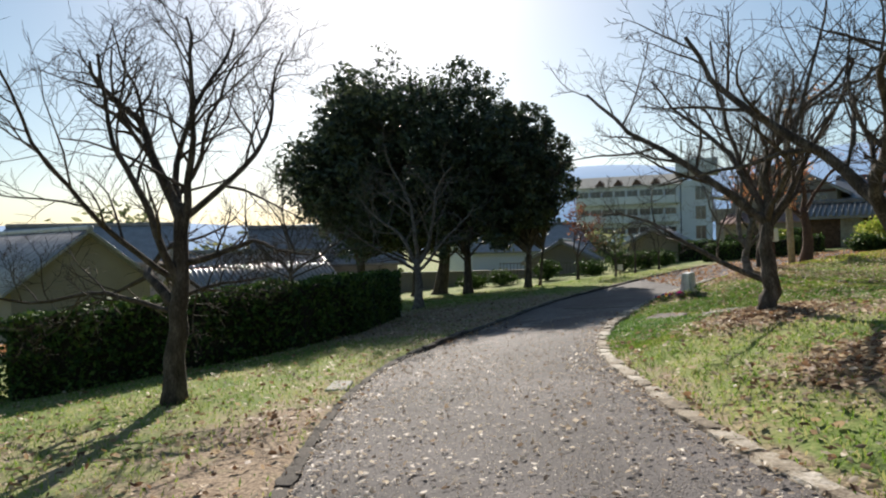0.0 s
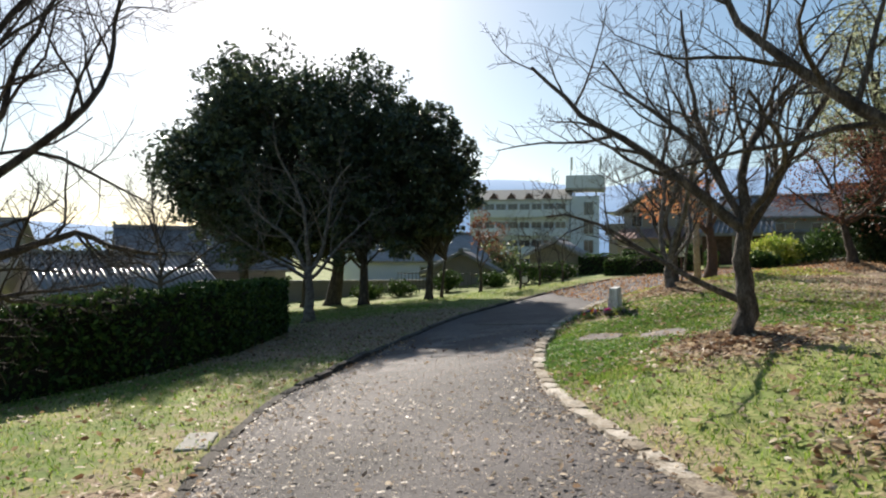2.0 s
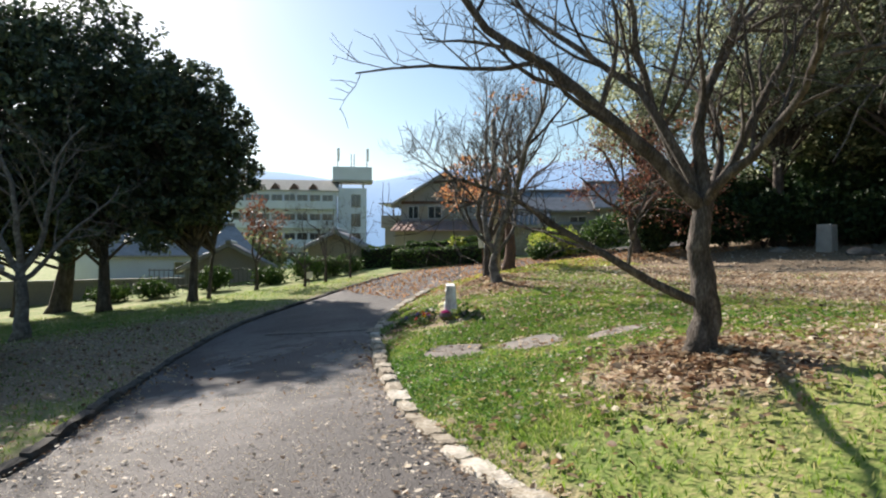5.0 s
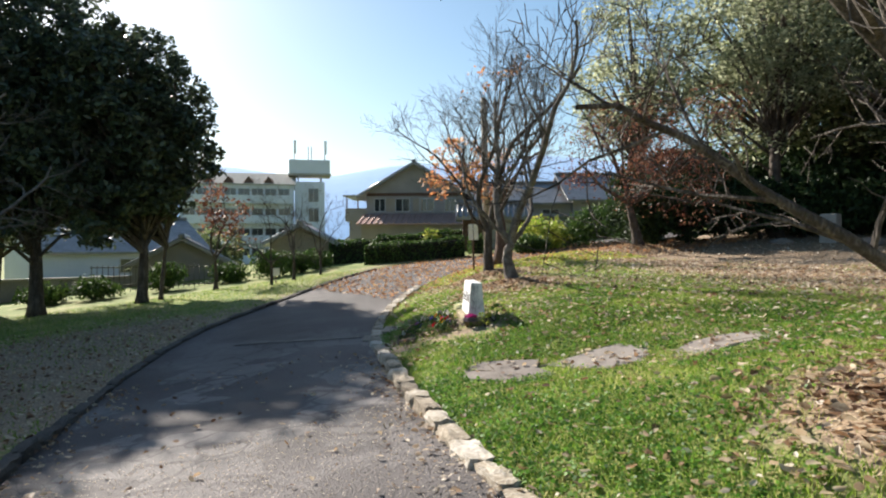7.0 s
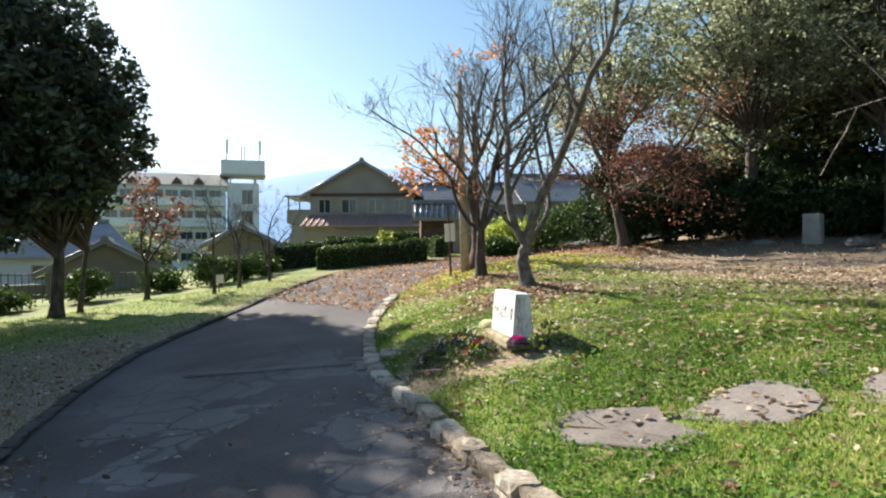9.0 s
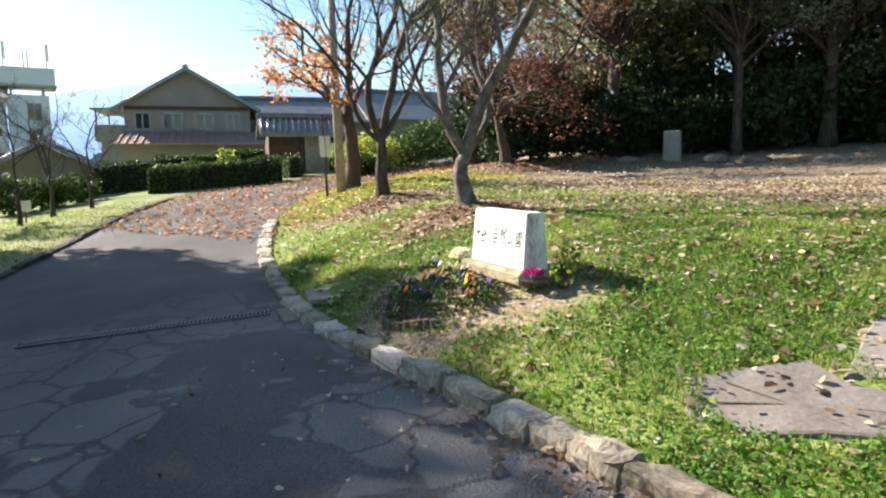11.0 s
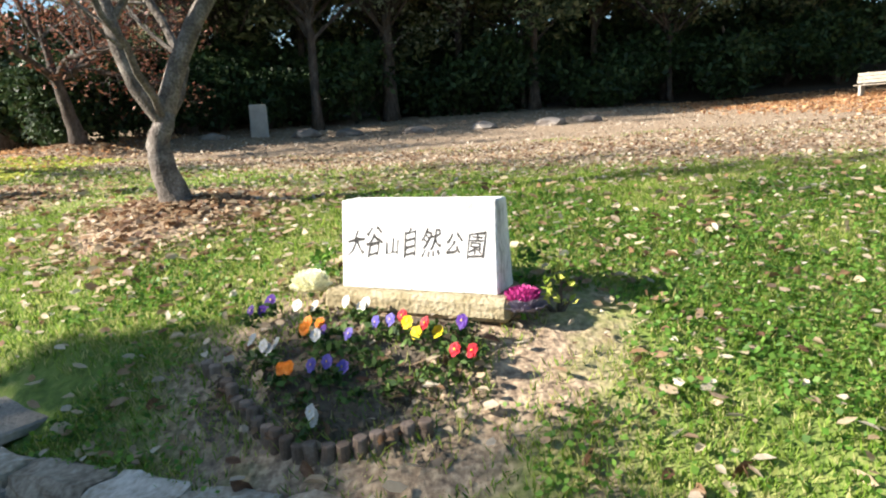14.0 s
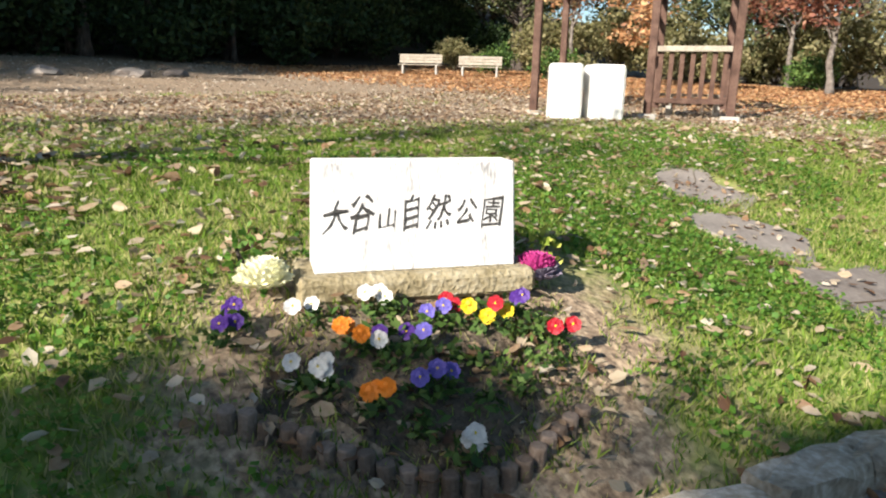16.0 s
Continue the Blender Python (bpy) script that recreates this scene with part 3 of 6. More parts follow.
def leafy_tree(name, x, y, seed, height, radius, low, trunks, label, mat, leaf=0.2, n_clump=150, per=80, clump=0.9, bark=None, category="tree", group="", squash=1.0, shape=1.0, lumpy=1.0):
    """Evergreen: stems, some boughs, and a crown of clumps of leaves in an uneven dome."""
    rng = np.random.default_rng(seed)
    t = thing(name, pose(x, y, gz(x, y) - 0.08), label, category, group)
    bark = bark or BARK
    for tx, ty, r in trunks:
        g = Geo()
        pts = [Vector((tx, ty, 0)), Vector((tx * 1.15, ty * 1.1, low * 0.8)), Vector((tx * 1.5 + rng.normal(0, 0.2), ty * 1.4 + rng.normal(0, 0.2), low + (height - low) * 0.55))]
        fine = [pts[0].lerp(pts[1], k / 4) for k in range(4)] + [pts[1].lerp(pts[2], k / 4) for k in range(5)]
        g.tube(fine, [r * (1.35 if i == 0 else 1 - 0.08 * i) for i in range(len(fine))], 10)
        part("trunk", g, bark, t, "", True)
    boughs = Geo()
    cs, rs = [], []
    while len(cs) < n_clump:
        d = rng.normal(size=3)
        d /= np.linalg.norm(d)
        k = rng.uniform(0.35, 1.0) ** 0.6
        lump = 1 + lumpy * 0.2 * math.sin(3 * math.atan2(d[1], d[0]) + seed) + lumpy * 0.17 * math.sin(5 * d[2] + 2 * d[0] * 3 + seed)
        mid = low + (height - low) * 0.42
        z = mid + d[2] * k * lump * ((height - mid) if d[2] > 0 else (mid - low))
        w = radius * k * lump * (1 if d[2] > 0 else shape)
        cs.append((d[0] * w, d[1] * w * squash, z))
        rs.append(clump * rng.uniform(0.55, 1.25))
    for c in cs[::3]:
        tx, ty, r = trunks[rng.integers(len(trunks))]
        a = Vector((tx * 1.2, ty * 1.2, low * 0.7 + (c[2] - low) * 0.4))
        b = Vector(c)
        boughs.tube([a, a.lerp(b, 0.5) + Vector((0, 0, 0.25)), b], [0.07, 0.045, 0.015], 5, False)
    part("bough_frame", boughs, bark, t)
    p = clumps(rng, np.array(cs), np.array(rs), per, leaf)
    u, v = random_axes(rng, len(p), leaf, 0.42, 0.25)
    part("crown", quads_mesh("crown", p, u, v, mat, 0.12), mat, t)
    return t


# plum trees on the lawn
bare_tree("plum_tree", 4.85, 9.76, 3, [(0, 0, 0), (0.05, -0.02, 0.5), (-0.01, 0.02, 1.0), (0.05, 0.0, 1.5)],
          [(0.4, (-1.6, 1.4, 1.85), 0.055), (0.95, (-2.75, 1.25, 1.75), 0.085), (1.0, (0.1, -0.1, 3.0), 0.08), (0.97, (1.0, -0.8, 2.2), 0.06), (0.95, (-1.4, 0.7, 3.0), 0.06), (0.9, (1.4, 1.1, 1.9), 0.055), (0.98, (-0.4, -1.7, 2.0), 0.055), (0.96, (-0.9, 1.9, 2.2), 0.055)],
          "leafless gnarled plum tree on a leaf-strewn mound", BARK_PLUM, 0.14, 3, 8, lift=0.07, group="plum trees")
bare_tree("plum_tree", 4.17, 5.83, 8, [(0, 0, 0), (0.03, 0.0, 0.6), (0.06, 0.02, 1.15)],
          [(0.95, (-1.5, 0.6, 1.5), 0.085), (1.0, (-1.9, 1.1, 2.0), 0.08), (1.0, (0.1, 0.2, 2.3), 0.08), (0.97, (1.3, -0.6, 1.5), 0.075), (0.95, (0.7, 1.4, 1.5), 0.065), (0.98, (-0.5, -1.5, 1.5), 0.065)],
          "leafless plum tree with dark spreading limbs on the lawn", BARK_PLUM, 0.12, 3, 8, lift=0.06, group="plum trees")
# cherry trees behind the stone
bare_tree("cherry_tree", 8.5, 18.1, 21, [(0, 0, 0), (-0.05, 0.1, 0.45), (-0.02, 0.02, 0.85)],
          [(0.95, (-1.2, 1.3, 3.3), 0.085), (1.0, (0.45, -0.4, 4.3), 0.095), (0.97, (1.6, -1.2, 2.7), 0.06), (0.9, (-1.7, 0.2, 2.4), 0.04)],
          "leafless cherry tree with forked pale trunk on a leaf mound", BARK_PALE, 0.13, 3, 9, lift=0.09, group="cherry trees", spread_=0.85)
_, tips_e, rng_e = bare_tree("cherry_tree", 10.28, 21.05, 22, [(0, 0, 0), (-0.05, 0.02, 0.6), (0.0, 0.0, 1.2)],
          [(0.95, (-1.6, 1.3, 3.6), 0.085), (1.0, (0.3, -0.3, 4.8), 0.09), (0.97, (1.5, -1.4, 3.4), 0.06), (0.9, (-2.4, 0.8, 2.6), 0.05)],
          "bare upright cherry tree beside the lane on a mound", BARK, 0.13, 3, 9, lift=0.1, group="cherry trees", spread_=0.85)
tree_o, tips_o, rng_o = bare_tree("autumn_cherry_tree", 14.2, 25.4, 23, [(0, 0, 0), (0.05, 0.0, 1.2), (-0.1, 0.05, 2.2)],
          [(0.8, (-1.7, 0.9, 2.2), 0.1), (1.0, (-0.3, 0.3, 3.9), 0.11), (0.97, (1.2, -0.7, 2.8), 0.09), (0.8, (-2.4, 0.2, 1.3), 0.08)],
          "cherry tree with the last orange autumn leaves", BARK_RED, 0.22, 3, 7, lift=0.07, spread_=0.8)
low = [p for p in tips_o if p.x < 0.4 and p.z < 4.2] + [p for p in tips_o if p.z > 5.6][::3]
leaf_cloud("autumn_foliage", rng_o, low[::3], 5, 0.22, 0.075, ORANGE_LEAF, tree_o, "thin orange leaves", 0.2, 0.55)
# red maple before the wood
tree_m, tips_m, rng_m = bare_tree("maple_tree", 18.2, 22.9, 31, [(0, 0, 0), (-0.15, 0.1, 0.9), (-0.3, 0.25, 1.7)],
          [(0.95, (-1.7, 1.2, 1.7), 0.09), (1.0, (0.4, 0.1, 3.3), 0.1), (0.97, (3.4, -2.3, 2.1), 0.1), (0.95, (2.2, -1.5, 2.9), 0.09), (0.9, (1.8, 1.0, 2.2), 0.08), (0.95, (-1.2, -1.4, 1.7), 0.08), (0.97, (2.0, -2.8, 1.9), 0.07), (0.97, (3.0, -0.6, 1.9), 0.07), (0.95, (-0.8, 0.8, 3.0), 0.07)],
          "red-leaved maple with a dark leaning trunk on a mound", BARK, 0.17, 3, 6, lift=0.02, spread_=1.0)
leaf_cloud("red_foliage", rng_m, tips_m[::2], 5, 0.5, 0.055, MAPLE_LEAF, tree_m, "fine dull red leaves", 0.4, 0.45)
# bare tree on the verge before the hedge
bare_tree("zelkova_tree", -3.85, 9.25, 41, [(0, 0, 0), (0.03, 0.02, 0.9), (0.1, 0.04, 1.75), (0.12, 0.08, 2.9)],
          [(0.98, (-0.35, 0.2, 3.4), 0.1), (0.5, (-1.15, -0.2, 3.3), 0.1), (0.6, (-2.2, -0.2, 2.9), 0.075), (0.9, (0.9, 0.4, 3.2), 0.075), (0.8, (1.75, 0.4, 0.75), 0.06), (0.95, (1.9, 0.5, 2.6), 0.06), (0.5, (-2.5, -0.6, 1.5), 0.05), (0.95, (-1.2, 0.7, 3.4), 0.065), (0.62, (1.3, 0.35, 0.3), 0.035), (0.75, (-1.8, 0.9, 3.6), 0.06), (0.7, (-3.0, 0.3, 2.2), 0.055)],
          "tall bare tree with a divided trunk on the verge", BARK, 0.16, 3, 9, lift=0.04, flare=1.35)
# the broad evergreen by the lane, and its neighbours
leafy_tree("camphor_tree", -2.0, 34.0, 51, 12.2, 6.2, 2.2, [(1.8, 0, 0.42), (0.5, 0.5, 0.2), (-2.2, 1.2, 0.22)], "broad dark evergreen tree with a domed crown", CAMPHOR_LEAF, 0.13, 620, 120, 0.85, squash=0.75, lumpy=0.6)
leafy_tree("evergreen_oak", -4.3, 34.4, 60, 11.9, 3.3, 4.2, [(0, 0, 0.24)], "tall dark evergreen oak behind the hedge", CAMPHOR_LEAF, 0.12, 230, 90, 0.6)
leafy_tree("evergreen_oak", 3.5, 30.8, 52, 8.85, 2.45, 2.2, [(0.5, 0, 0.19), (1.1, 0.3, 0.08)], "dark evergreen oak with ragged crown beside the lane", CAMPHOR_LEAF, 0.11, 400, 95, 0.42, lumpy=0.5)
leafy_tree("evergreen_oak", 1.2, 31.6, 59, 8.9, 2.2, 2.4, [(0, 0, 0.24)], "tall dark evergreen oak beside the lane", CAMPHOR_LEAF, 0.11, 260, 90, 0.5, lumpy=1.5)
bare_tree("verge_tree", -7.4, 31.5, 53, [(0, 0, 0), (0.1, 0, 1.2), (0.0, 0.1, 2.2)],
          [(0.95, (-2.2, 0.2, 3.2), 0.08), (1.0, (0.2, 0.3, 4.6), 0.08), (0.97, (2.3, -0.3, 3.3), 0.08), (0.8, (-2.4, -0.3, 1.5), 0.06), (0.8, (2.4, 0.4, 2.0), 0.06), (0.9, (1.0, 0.4, 4.4), 0.07)],
          "bare brown twiggy tree beside the broad evergreen", BARK, 0.15, 3, 10, lift=0.05)
bare_tree("cherry_tree", -1.0, 25.5, 54, [(0, 0, 0), (0.05, 0, 1.0), (0, 0.1, 2.0)],
          [(0.95, (-2.6, 0.3, 3.0), 0.1), (1.0, (0.1, 0.4, 4.6), 0.1), (0.97, (2.6, -0.4, 3.3), 0.1), (0.8, (-3.2, -0.3, 1.6), 0.08), (0.8, (3.0, 0.5, 2.2), 0.08)],
          "bare twiggy cherry tree before the dark evergreen", BARK_PALE, 0.19, 3, 7, lift=0.06, group="cherry trees")
tree_r, tips_r, rng_r = bare_tree("small_maple_tree", 6.6, 32.0, 55, [(0, 0, 0), (0.03, 0, 0.7), (0, 0.0, 1.3)],
          [(0.95, (-0.6, 0.3, 2.0), 0.05), (1.0, (0.5, -0.2, 2.4), 0.05), (0.9, (0.9, 0.5, 1.6), 0.045)], "small dark red maple under the evergreen", BARK, 0.08, 3, 5)
leaf_cloud("red_foliage", rng_r, tips_r[::2], 4, 0.25, 0.07, MAPLE_LEAF, tree_r, "", 0.3)
for bx, by, sd, h in [(9.2, 31.2, 56, 1.4), (10.6, 32.0, 57, 1.15), (8.0, 30.2, 58, 1.1)]:
    bare_tree("young_tree", bx, by, sd, [(0, 0, 0), (0.02, 0.02, 0.4 * h), (0.0, 0.04, 0.8 * h)],
              [(0.9, (-0.7 * h, 0.3, 1.5 * h), 0.035), (1.0, (0.1, 0.1, 1.9 * h), 0.035), (0.9, (0.7 * h, -0.2, 1.5 * h), 0.03)], "young leafless tree on the grass verge", BARK, 0.06, 3, 7, group="young trees")


# ---- hedges and shrubs ----
def hedge(name, line, width, height, seed, label, mat=HEDGE_LEAF, leaf=0.05, density=520, group=""):
    """A clipped hedge along a line: a solid core, near-black for its inner shade, under a skin of leaves."""
    rng = np.random.default_rng(seed)
    t = thing(name, pose(0, 0, 0), label, "hedge", group)
    pts = resample(np.array(line, float), max(4, int(len(line) * 6)))
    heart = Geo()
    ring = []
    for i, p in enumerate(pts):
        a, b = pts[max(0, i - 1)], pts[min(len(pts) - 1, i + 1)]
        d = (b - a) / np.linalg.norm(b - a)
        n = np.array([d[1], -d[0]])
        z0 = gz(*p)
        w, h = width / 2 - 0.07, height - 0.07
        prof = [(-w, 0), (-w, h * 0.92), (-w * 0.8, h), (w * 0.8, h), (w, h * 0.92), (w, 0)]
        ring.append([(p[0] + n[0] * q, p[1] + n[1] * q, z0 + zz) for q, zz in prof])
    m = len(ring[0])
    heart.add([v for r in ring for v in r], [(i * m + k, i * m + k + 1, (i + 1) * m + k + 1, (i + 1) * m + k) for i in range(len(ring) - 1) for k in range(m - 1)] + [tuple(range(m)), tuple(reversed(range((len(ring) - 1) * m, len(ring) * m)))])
    part("hedge_core", heart, HEDGE_SHADE, t)
    seg = np.linalg.norm(np.diff(pts, axis=0), axis=1)
    total = seg.sum()
    area = total * (2 * height + width)
    n = int(area * density)
    s = rng.uniform(0, total, n)
    cum = np.concatenate([[0], np.cumsum(seg)])
    px, py = np.interp(s, cum, pts[:, 0]), np.interp(s, cum, pts[:, 1])
    tx, ty = np.interp(s + 0.2, cum, pts[:, 0]) - np.interp(s - 0.2, cum, pts[:, 0]), np.interp(s + 0.2, cum, pts[:, 1]) - np.interp(s - 0.2, cum, pts[:, 1])
    ln = np.maximum(1e-6, np.hypot(tx, ty))
    nx_, ny_ = ty / ln, -tx / ln
    u_ = rng.uniform(0, 2 * height + width, n)
    bumpy = 0.05 * np.sin(s * 2.1 + seed) + 0.04 * np.sin(s * 5.3) + rng.normal(0, 0.035, n)
    off = np.where(u_ < height, -width / 2 - bumpy, np.where(u_ > height + width, width / 2 + bumpy, u_ - height - width / 2))
    hh = np.where(u_ < height, u_, np.where(u_ > height + width, 2 * height + width - u_, height + bumpy))
    ends = rng.uniform(0, 1, n) < width / max(total, 1)
    e_side = rng.integers(0, 2, n)
    px, py = np.where(ends, np.where(e_side, pts[-1, 0], pts[0, 0]), px), np.where(ends, np.where(e_side, pts[-1, 1], pts[0, 1]), py)
    off = np.where(ends, rng.uniform(-width / 2, width / 2, n), off)
    hh = np.where(ends, rng.uniform(0, height, n), hh)
    x, y = px + nx_ * off, py + ny_ * off
    z = ground(x, y) + hh
    u, v = random_axes(rng, n, leaf, 0.55, 0.1)
    part("foliage", quads_mesh("foliage", np.stack([x, y, z], -1), u, v, mat, 0.15), mat, t)
    return t


hedge("clipped_hedge", [(-8.2, 12.3), (-5.8, 14.0), (-3.8, 15.5), (-2.7, 18), (-2.0, 22.5)], 1.1, 1.55, 61, "tall clipped evergreen hedge, shaded side to the lane", leaf=0.06, density=430)
hedge("clipped_hedge", [(13.9, 34.5), (15.6, 33.3), (17.5, 32.0)], 1.0, 0.85, 62, "low clipped green hedge at the lane's bend", density=420, leaf=0.055, group="hedges at the bend")
hedge("clipped_hedge", [(14.2, 39.0), (16.2, 38.0)], 1.2, 1.1, 63, "square clipped green hedge at the lane's bend", density=420, leaf=0.055, group="hedges at the bend")
hedge("clipped_hedge", [(17.0, 39.2), (22.2, 36.6)], 1.0, 1.15, 64, "clipped green hedge before the house", density=380, leaf=0.055, group="hedges at the bend")
hedge("clipped_hedge", [(18.6, 32.4), (19.2, 33.6)], 0.5, 0.8, 65, "end of a clipped hedge by the gate", density=400, leaf=0.055, group="hedges at the bend")


def shrub(x, y, seed, r, h, label, mat=HEDGE_LEAF, leaf=0.07, n=40, per=50, group=""):
    rng = np.random.default_rng(seed)
    t = thing("shrub", pose(x, y, gz(x, y) - 0.03), label, "shrub", group)
    d = rng.normal(size=(n, 3))
    d /= np.linalg.norm(d, axis=1)[:, None]
    c = d * rng.uniform(0.4, 0.9, n)[:, None] * np.array([r, r, h * 0.45])
    c[:, 2] += h * 0.5
    g = Geo()
    for q in c[::4]:
        g.tube([(0, 0, 0), (q[0] * 0.5, q[1] * 0.5, q[2] * 0.6), tuple(q)], [0.02, 0.014, 0.006], 4, False)
    part("stem_frame", g, BARK, t)
    p = clumps(rng, c, np.full(n, r * 0.33), per, leaf)
    p[:, 2] = np.maximum(p[:, 2], 0.02)
    u, v = random_axes(rng, len(p), leaf, 0.5, 0.1)
    part("foliage", quads_mesh("foliage", p, u, v, mat, 0.15), mat, t)
    return t


for i_, (x, y, r, h) in enumerate([(9.5, 34.3, 1.0, 1.2), (11.0, 34.9, 0.9, 1.1), (8.0, 35.0, 0.9, 0.9), (5.6, 35.2, 0.8, 1.2), (3.2, 35.4, 0.9, 0.8), (1.6, 36.0, 0.9, 0.8), (12.1, 35.6, 0.7, 0.9)]):
    shrub(x, y, 70 + i_, r, h, "rounded green shrub behind the verge", group="verge shrubs")
shrub(19.2, 37.3, 79, 0.55, 1.6, "yellow-green shrub standing above the hedge", YELLOW_LEAF, 0.06, 26, 40)
for i_, (x, y, r, h) in enumerate([(20.5, 30.2, 1.3, 1.6), (22.6, 29.5, 1.5, 2.0), (24.8, 29.0, 1.6, 2.4), (21.5, 31.8, 1.2, 1.3), (19.2, 29.5, 0.8, 1.0)]):
    shrub(x, y, 80 + i_, r, h, "sunlit yellow-green shrub on the bank", YELLOW_LEAF if i_ in (0, 3) else HEDGE_LEAF, 0.08, 50, 60, "bank shrubs")
shrub(19.9, 24.2, 88, 1.1, 2.6, "dark glossy camellia shrub at the wood's edge", EVERGREEN, 0.08, 60, 60)

shrub(-9.6, 13.2, 89, 0.7, 1.5, "orange-leaved shrub at the hedge's end", RUST_LEAF, 0.05, 30, 45)

# ---- the wood to the east ----
FOREST = [(31.5, 24.5), (31.0, 21.5), (33, 19.0), (32.0, 16.0), (34.5, 12.0), (30.5, 9.5), (35.5, 5.5), (32, 3.0), (37.5, 0), (34.0, -4.0), (40, -8), (37.5, 15), (39.5, 8.5), (40.5, 2), (43, -4), (36.5, -9), (31, -14), (25, -18), (19, -20), (40, -16), (12.5, -19), (33.5, -22), (6, -20), (0, -19), (16, -16), (28, -13)]
proto = {}
for i_, (fx, fy) in enumerate(FOREST):
    k = i_ % 3
    if k not in proto:
        proto[k] = leafy_tree("forest_tree", fx, fy, 90 + k, 13.5 + k, 4.0 + 0.3 * k, 2.4 + 0.4 * k, [(0, 0, 0.28), (0.5, 0.4, 0.14)], "tall shady evergreen at the edge of the wood", FOREST_LEAF, 0.15, 210, 95, 1.0, group="wood edge trees")
    else:
        copy_thing(proto[k], pose(fx, fy, gz(fx, fy) - 0.08, 0, 0, 70 * i_))
for i_, (x, y, h, r) in enumerate([(26.6, 22.8, 13.5, 3.9), (29.3, 15.6, 13.0, 3.8), (22.8, 26.8, 11.5, 2.6)]):
    leafy_tree("grey_green_tree", x, y, 780 + i_, h, r, 4.3, [(0, 0, 0.3), (0.5, 0.2, 0.12)], "tall tree with loose sunlit grey-green foliage", GREY_LEAF, 0.1, 250 if i_ < 2 else 120, 85, 0.8, bark=BARK, group="thin wood edge trees")
leafy_tree("grey_green_tree", 27.6, 18.4, 785, 11.5, 4.0, 4.4, [(0, 0, 0.2)], "tall tree with hanging sunlit grey-green foliage", GREY_LEAF, 0.1, 150, 75, 0.8, bark=BARK, group="thin wood edge trees")
for i_, (x, y) in enumerate([(20.9, 24.5), (22.3, 23.9), (24.0, 23.5), (25.7, 22.9), (27.2, 21.9), (28.4, 20.3), (29.2, 18.4)]):
    shrub(x, y, 800 + i_, 1.25, 2.7 + 0.4 * math.sin(i_ * 2.1), "dark glossy evergreen undergrowth at the wood's edge", EVERGREEN, 0.1, 60, 70, "undergrowth")
for i_, (x, y) in enumerate([(22.8, 26.2), (24.8, 25.5), (26.9, 24.7), (28.8, 23.2), (30.3, 21.2)]):
    shrub(x, y, 810 + i_, 1.7, 4.2 + 0.5 * math.sin(i_ * 1.7), "dark evergreen undergrowth deep in the wood", EVERGREEN, 0.14, 60, 70, "undergrowth")
for i_, (x, y, h, r) in enumerate([(30.0, 19.0, 13.0, 3.6), (31.5, 12.5, 12.0, 3.4), (33.0, 6.0, 12.5, 3.4)]):
    leafy_tree("olive_leaved_tree", x, y, 760 + i_, h, r, 4.6, [(0, 0, 0.2)], "tall tree with thin sunlit olive-brown foliage", OLIVE_LEAF, 0.1, 150, 80, 1.0, bark=BARK, group="thin wood edge trees")
for i_ in range(17):
    y = 27 - 2.0 * i_
    shrub(30.2 + 0.12 * max(0, 14 - y) + 1.4 * math.sin(i_ * 2.3), y, 110 + i_, 1.9, 3.0 + 0.8 * math.sin(i_ * 1.7), "dark evergreen undergrowth at the edge of the wood", EVERGREEN, 0.13, 46, 60, "undergrowth")


for i_ in range(20):
    y = 29 - 2.1 * i_
    shrub(33.6 + 0.12 * max(0, 14 - y) + 1.2 * math.sin(i_ * 1.9), y, 140 + i_, 2.2, 4.2 + 0.8 * math.sin(i_ * 1.3), "dark evergreen undergrowth deep in the wood", EVERGREEN, 0.17, 46, 60, "undergrowth")
for i_ in range(16):
    x = 38 - 2.6 * i_
    shrub(x, -13.5 - 1.5 * math.sin(i_ * 2.2), 170 + i_, 2.2, 3.2 + 0.9 * math.sin(i_ * 1.3), "dull olive undergrowth beyond the pergola" if i_ > 3 else "dark evergreen undergrowth deep in the wood", OLIVE_LEAF if i_ > 3 else EVERGREEN, 0.12, 60, 70, "undergrowth")

# autumn trees south of the pergola
for i_, (x, y, h, mat, lab) in enumerate([(10.2, -6.5, 1.0, MAPLE_LEAF, "slender pale-barked maple with dull red leaves"), (4.6, -9.5, 1.15, ORANGE_LEAF, "slender tree with orange autumn leaves"), (16.0, -5.5, 1.05, RUST_LEAF, "pale leaning tree with rusty leaves"),
                                           (21.5, -8.5, 1.2, RUST_LEAF, "thin tree with rusty leaves before the wood"), (13.0, -11.5, 1.25, MAPLE_LEAF, "maple with dull red leaves before the wood"), (0.5, -13.0, 1.2, MAPLE_LEAF, "maple with dull red leaves before the wood")]):
    tr_, tp_, rg_ = bare_tree("autumn_tree", x, y, 640 + i_, [(0, 0, 0), (0.12, 0.05, 1.1 * h), (0.05, 0.15, 2.1 * h)],
                              [(0.9, (-1.5, 0.6, 1.7 * h), 0.07), (1.0, (0.2, 0.2, 2.6 * h), 0.07), (0.95, (1.6, -0.5, 1.8 * h), 0.07), (0.8, (0.5, 1.4, 1.3 * h), 0.05)], lab, BARK_PALE, 0.12, 3, 6, group="autumn trees")
    leaf_cloud("autumn_foliage", rg_, tp_[::2], 5, 0.4, 0.1, mat, tr_, "", 0.4)
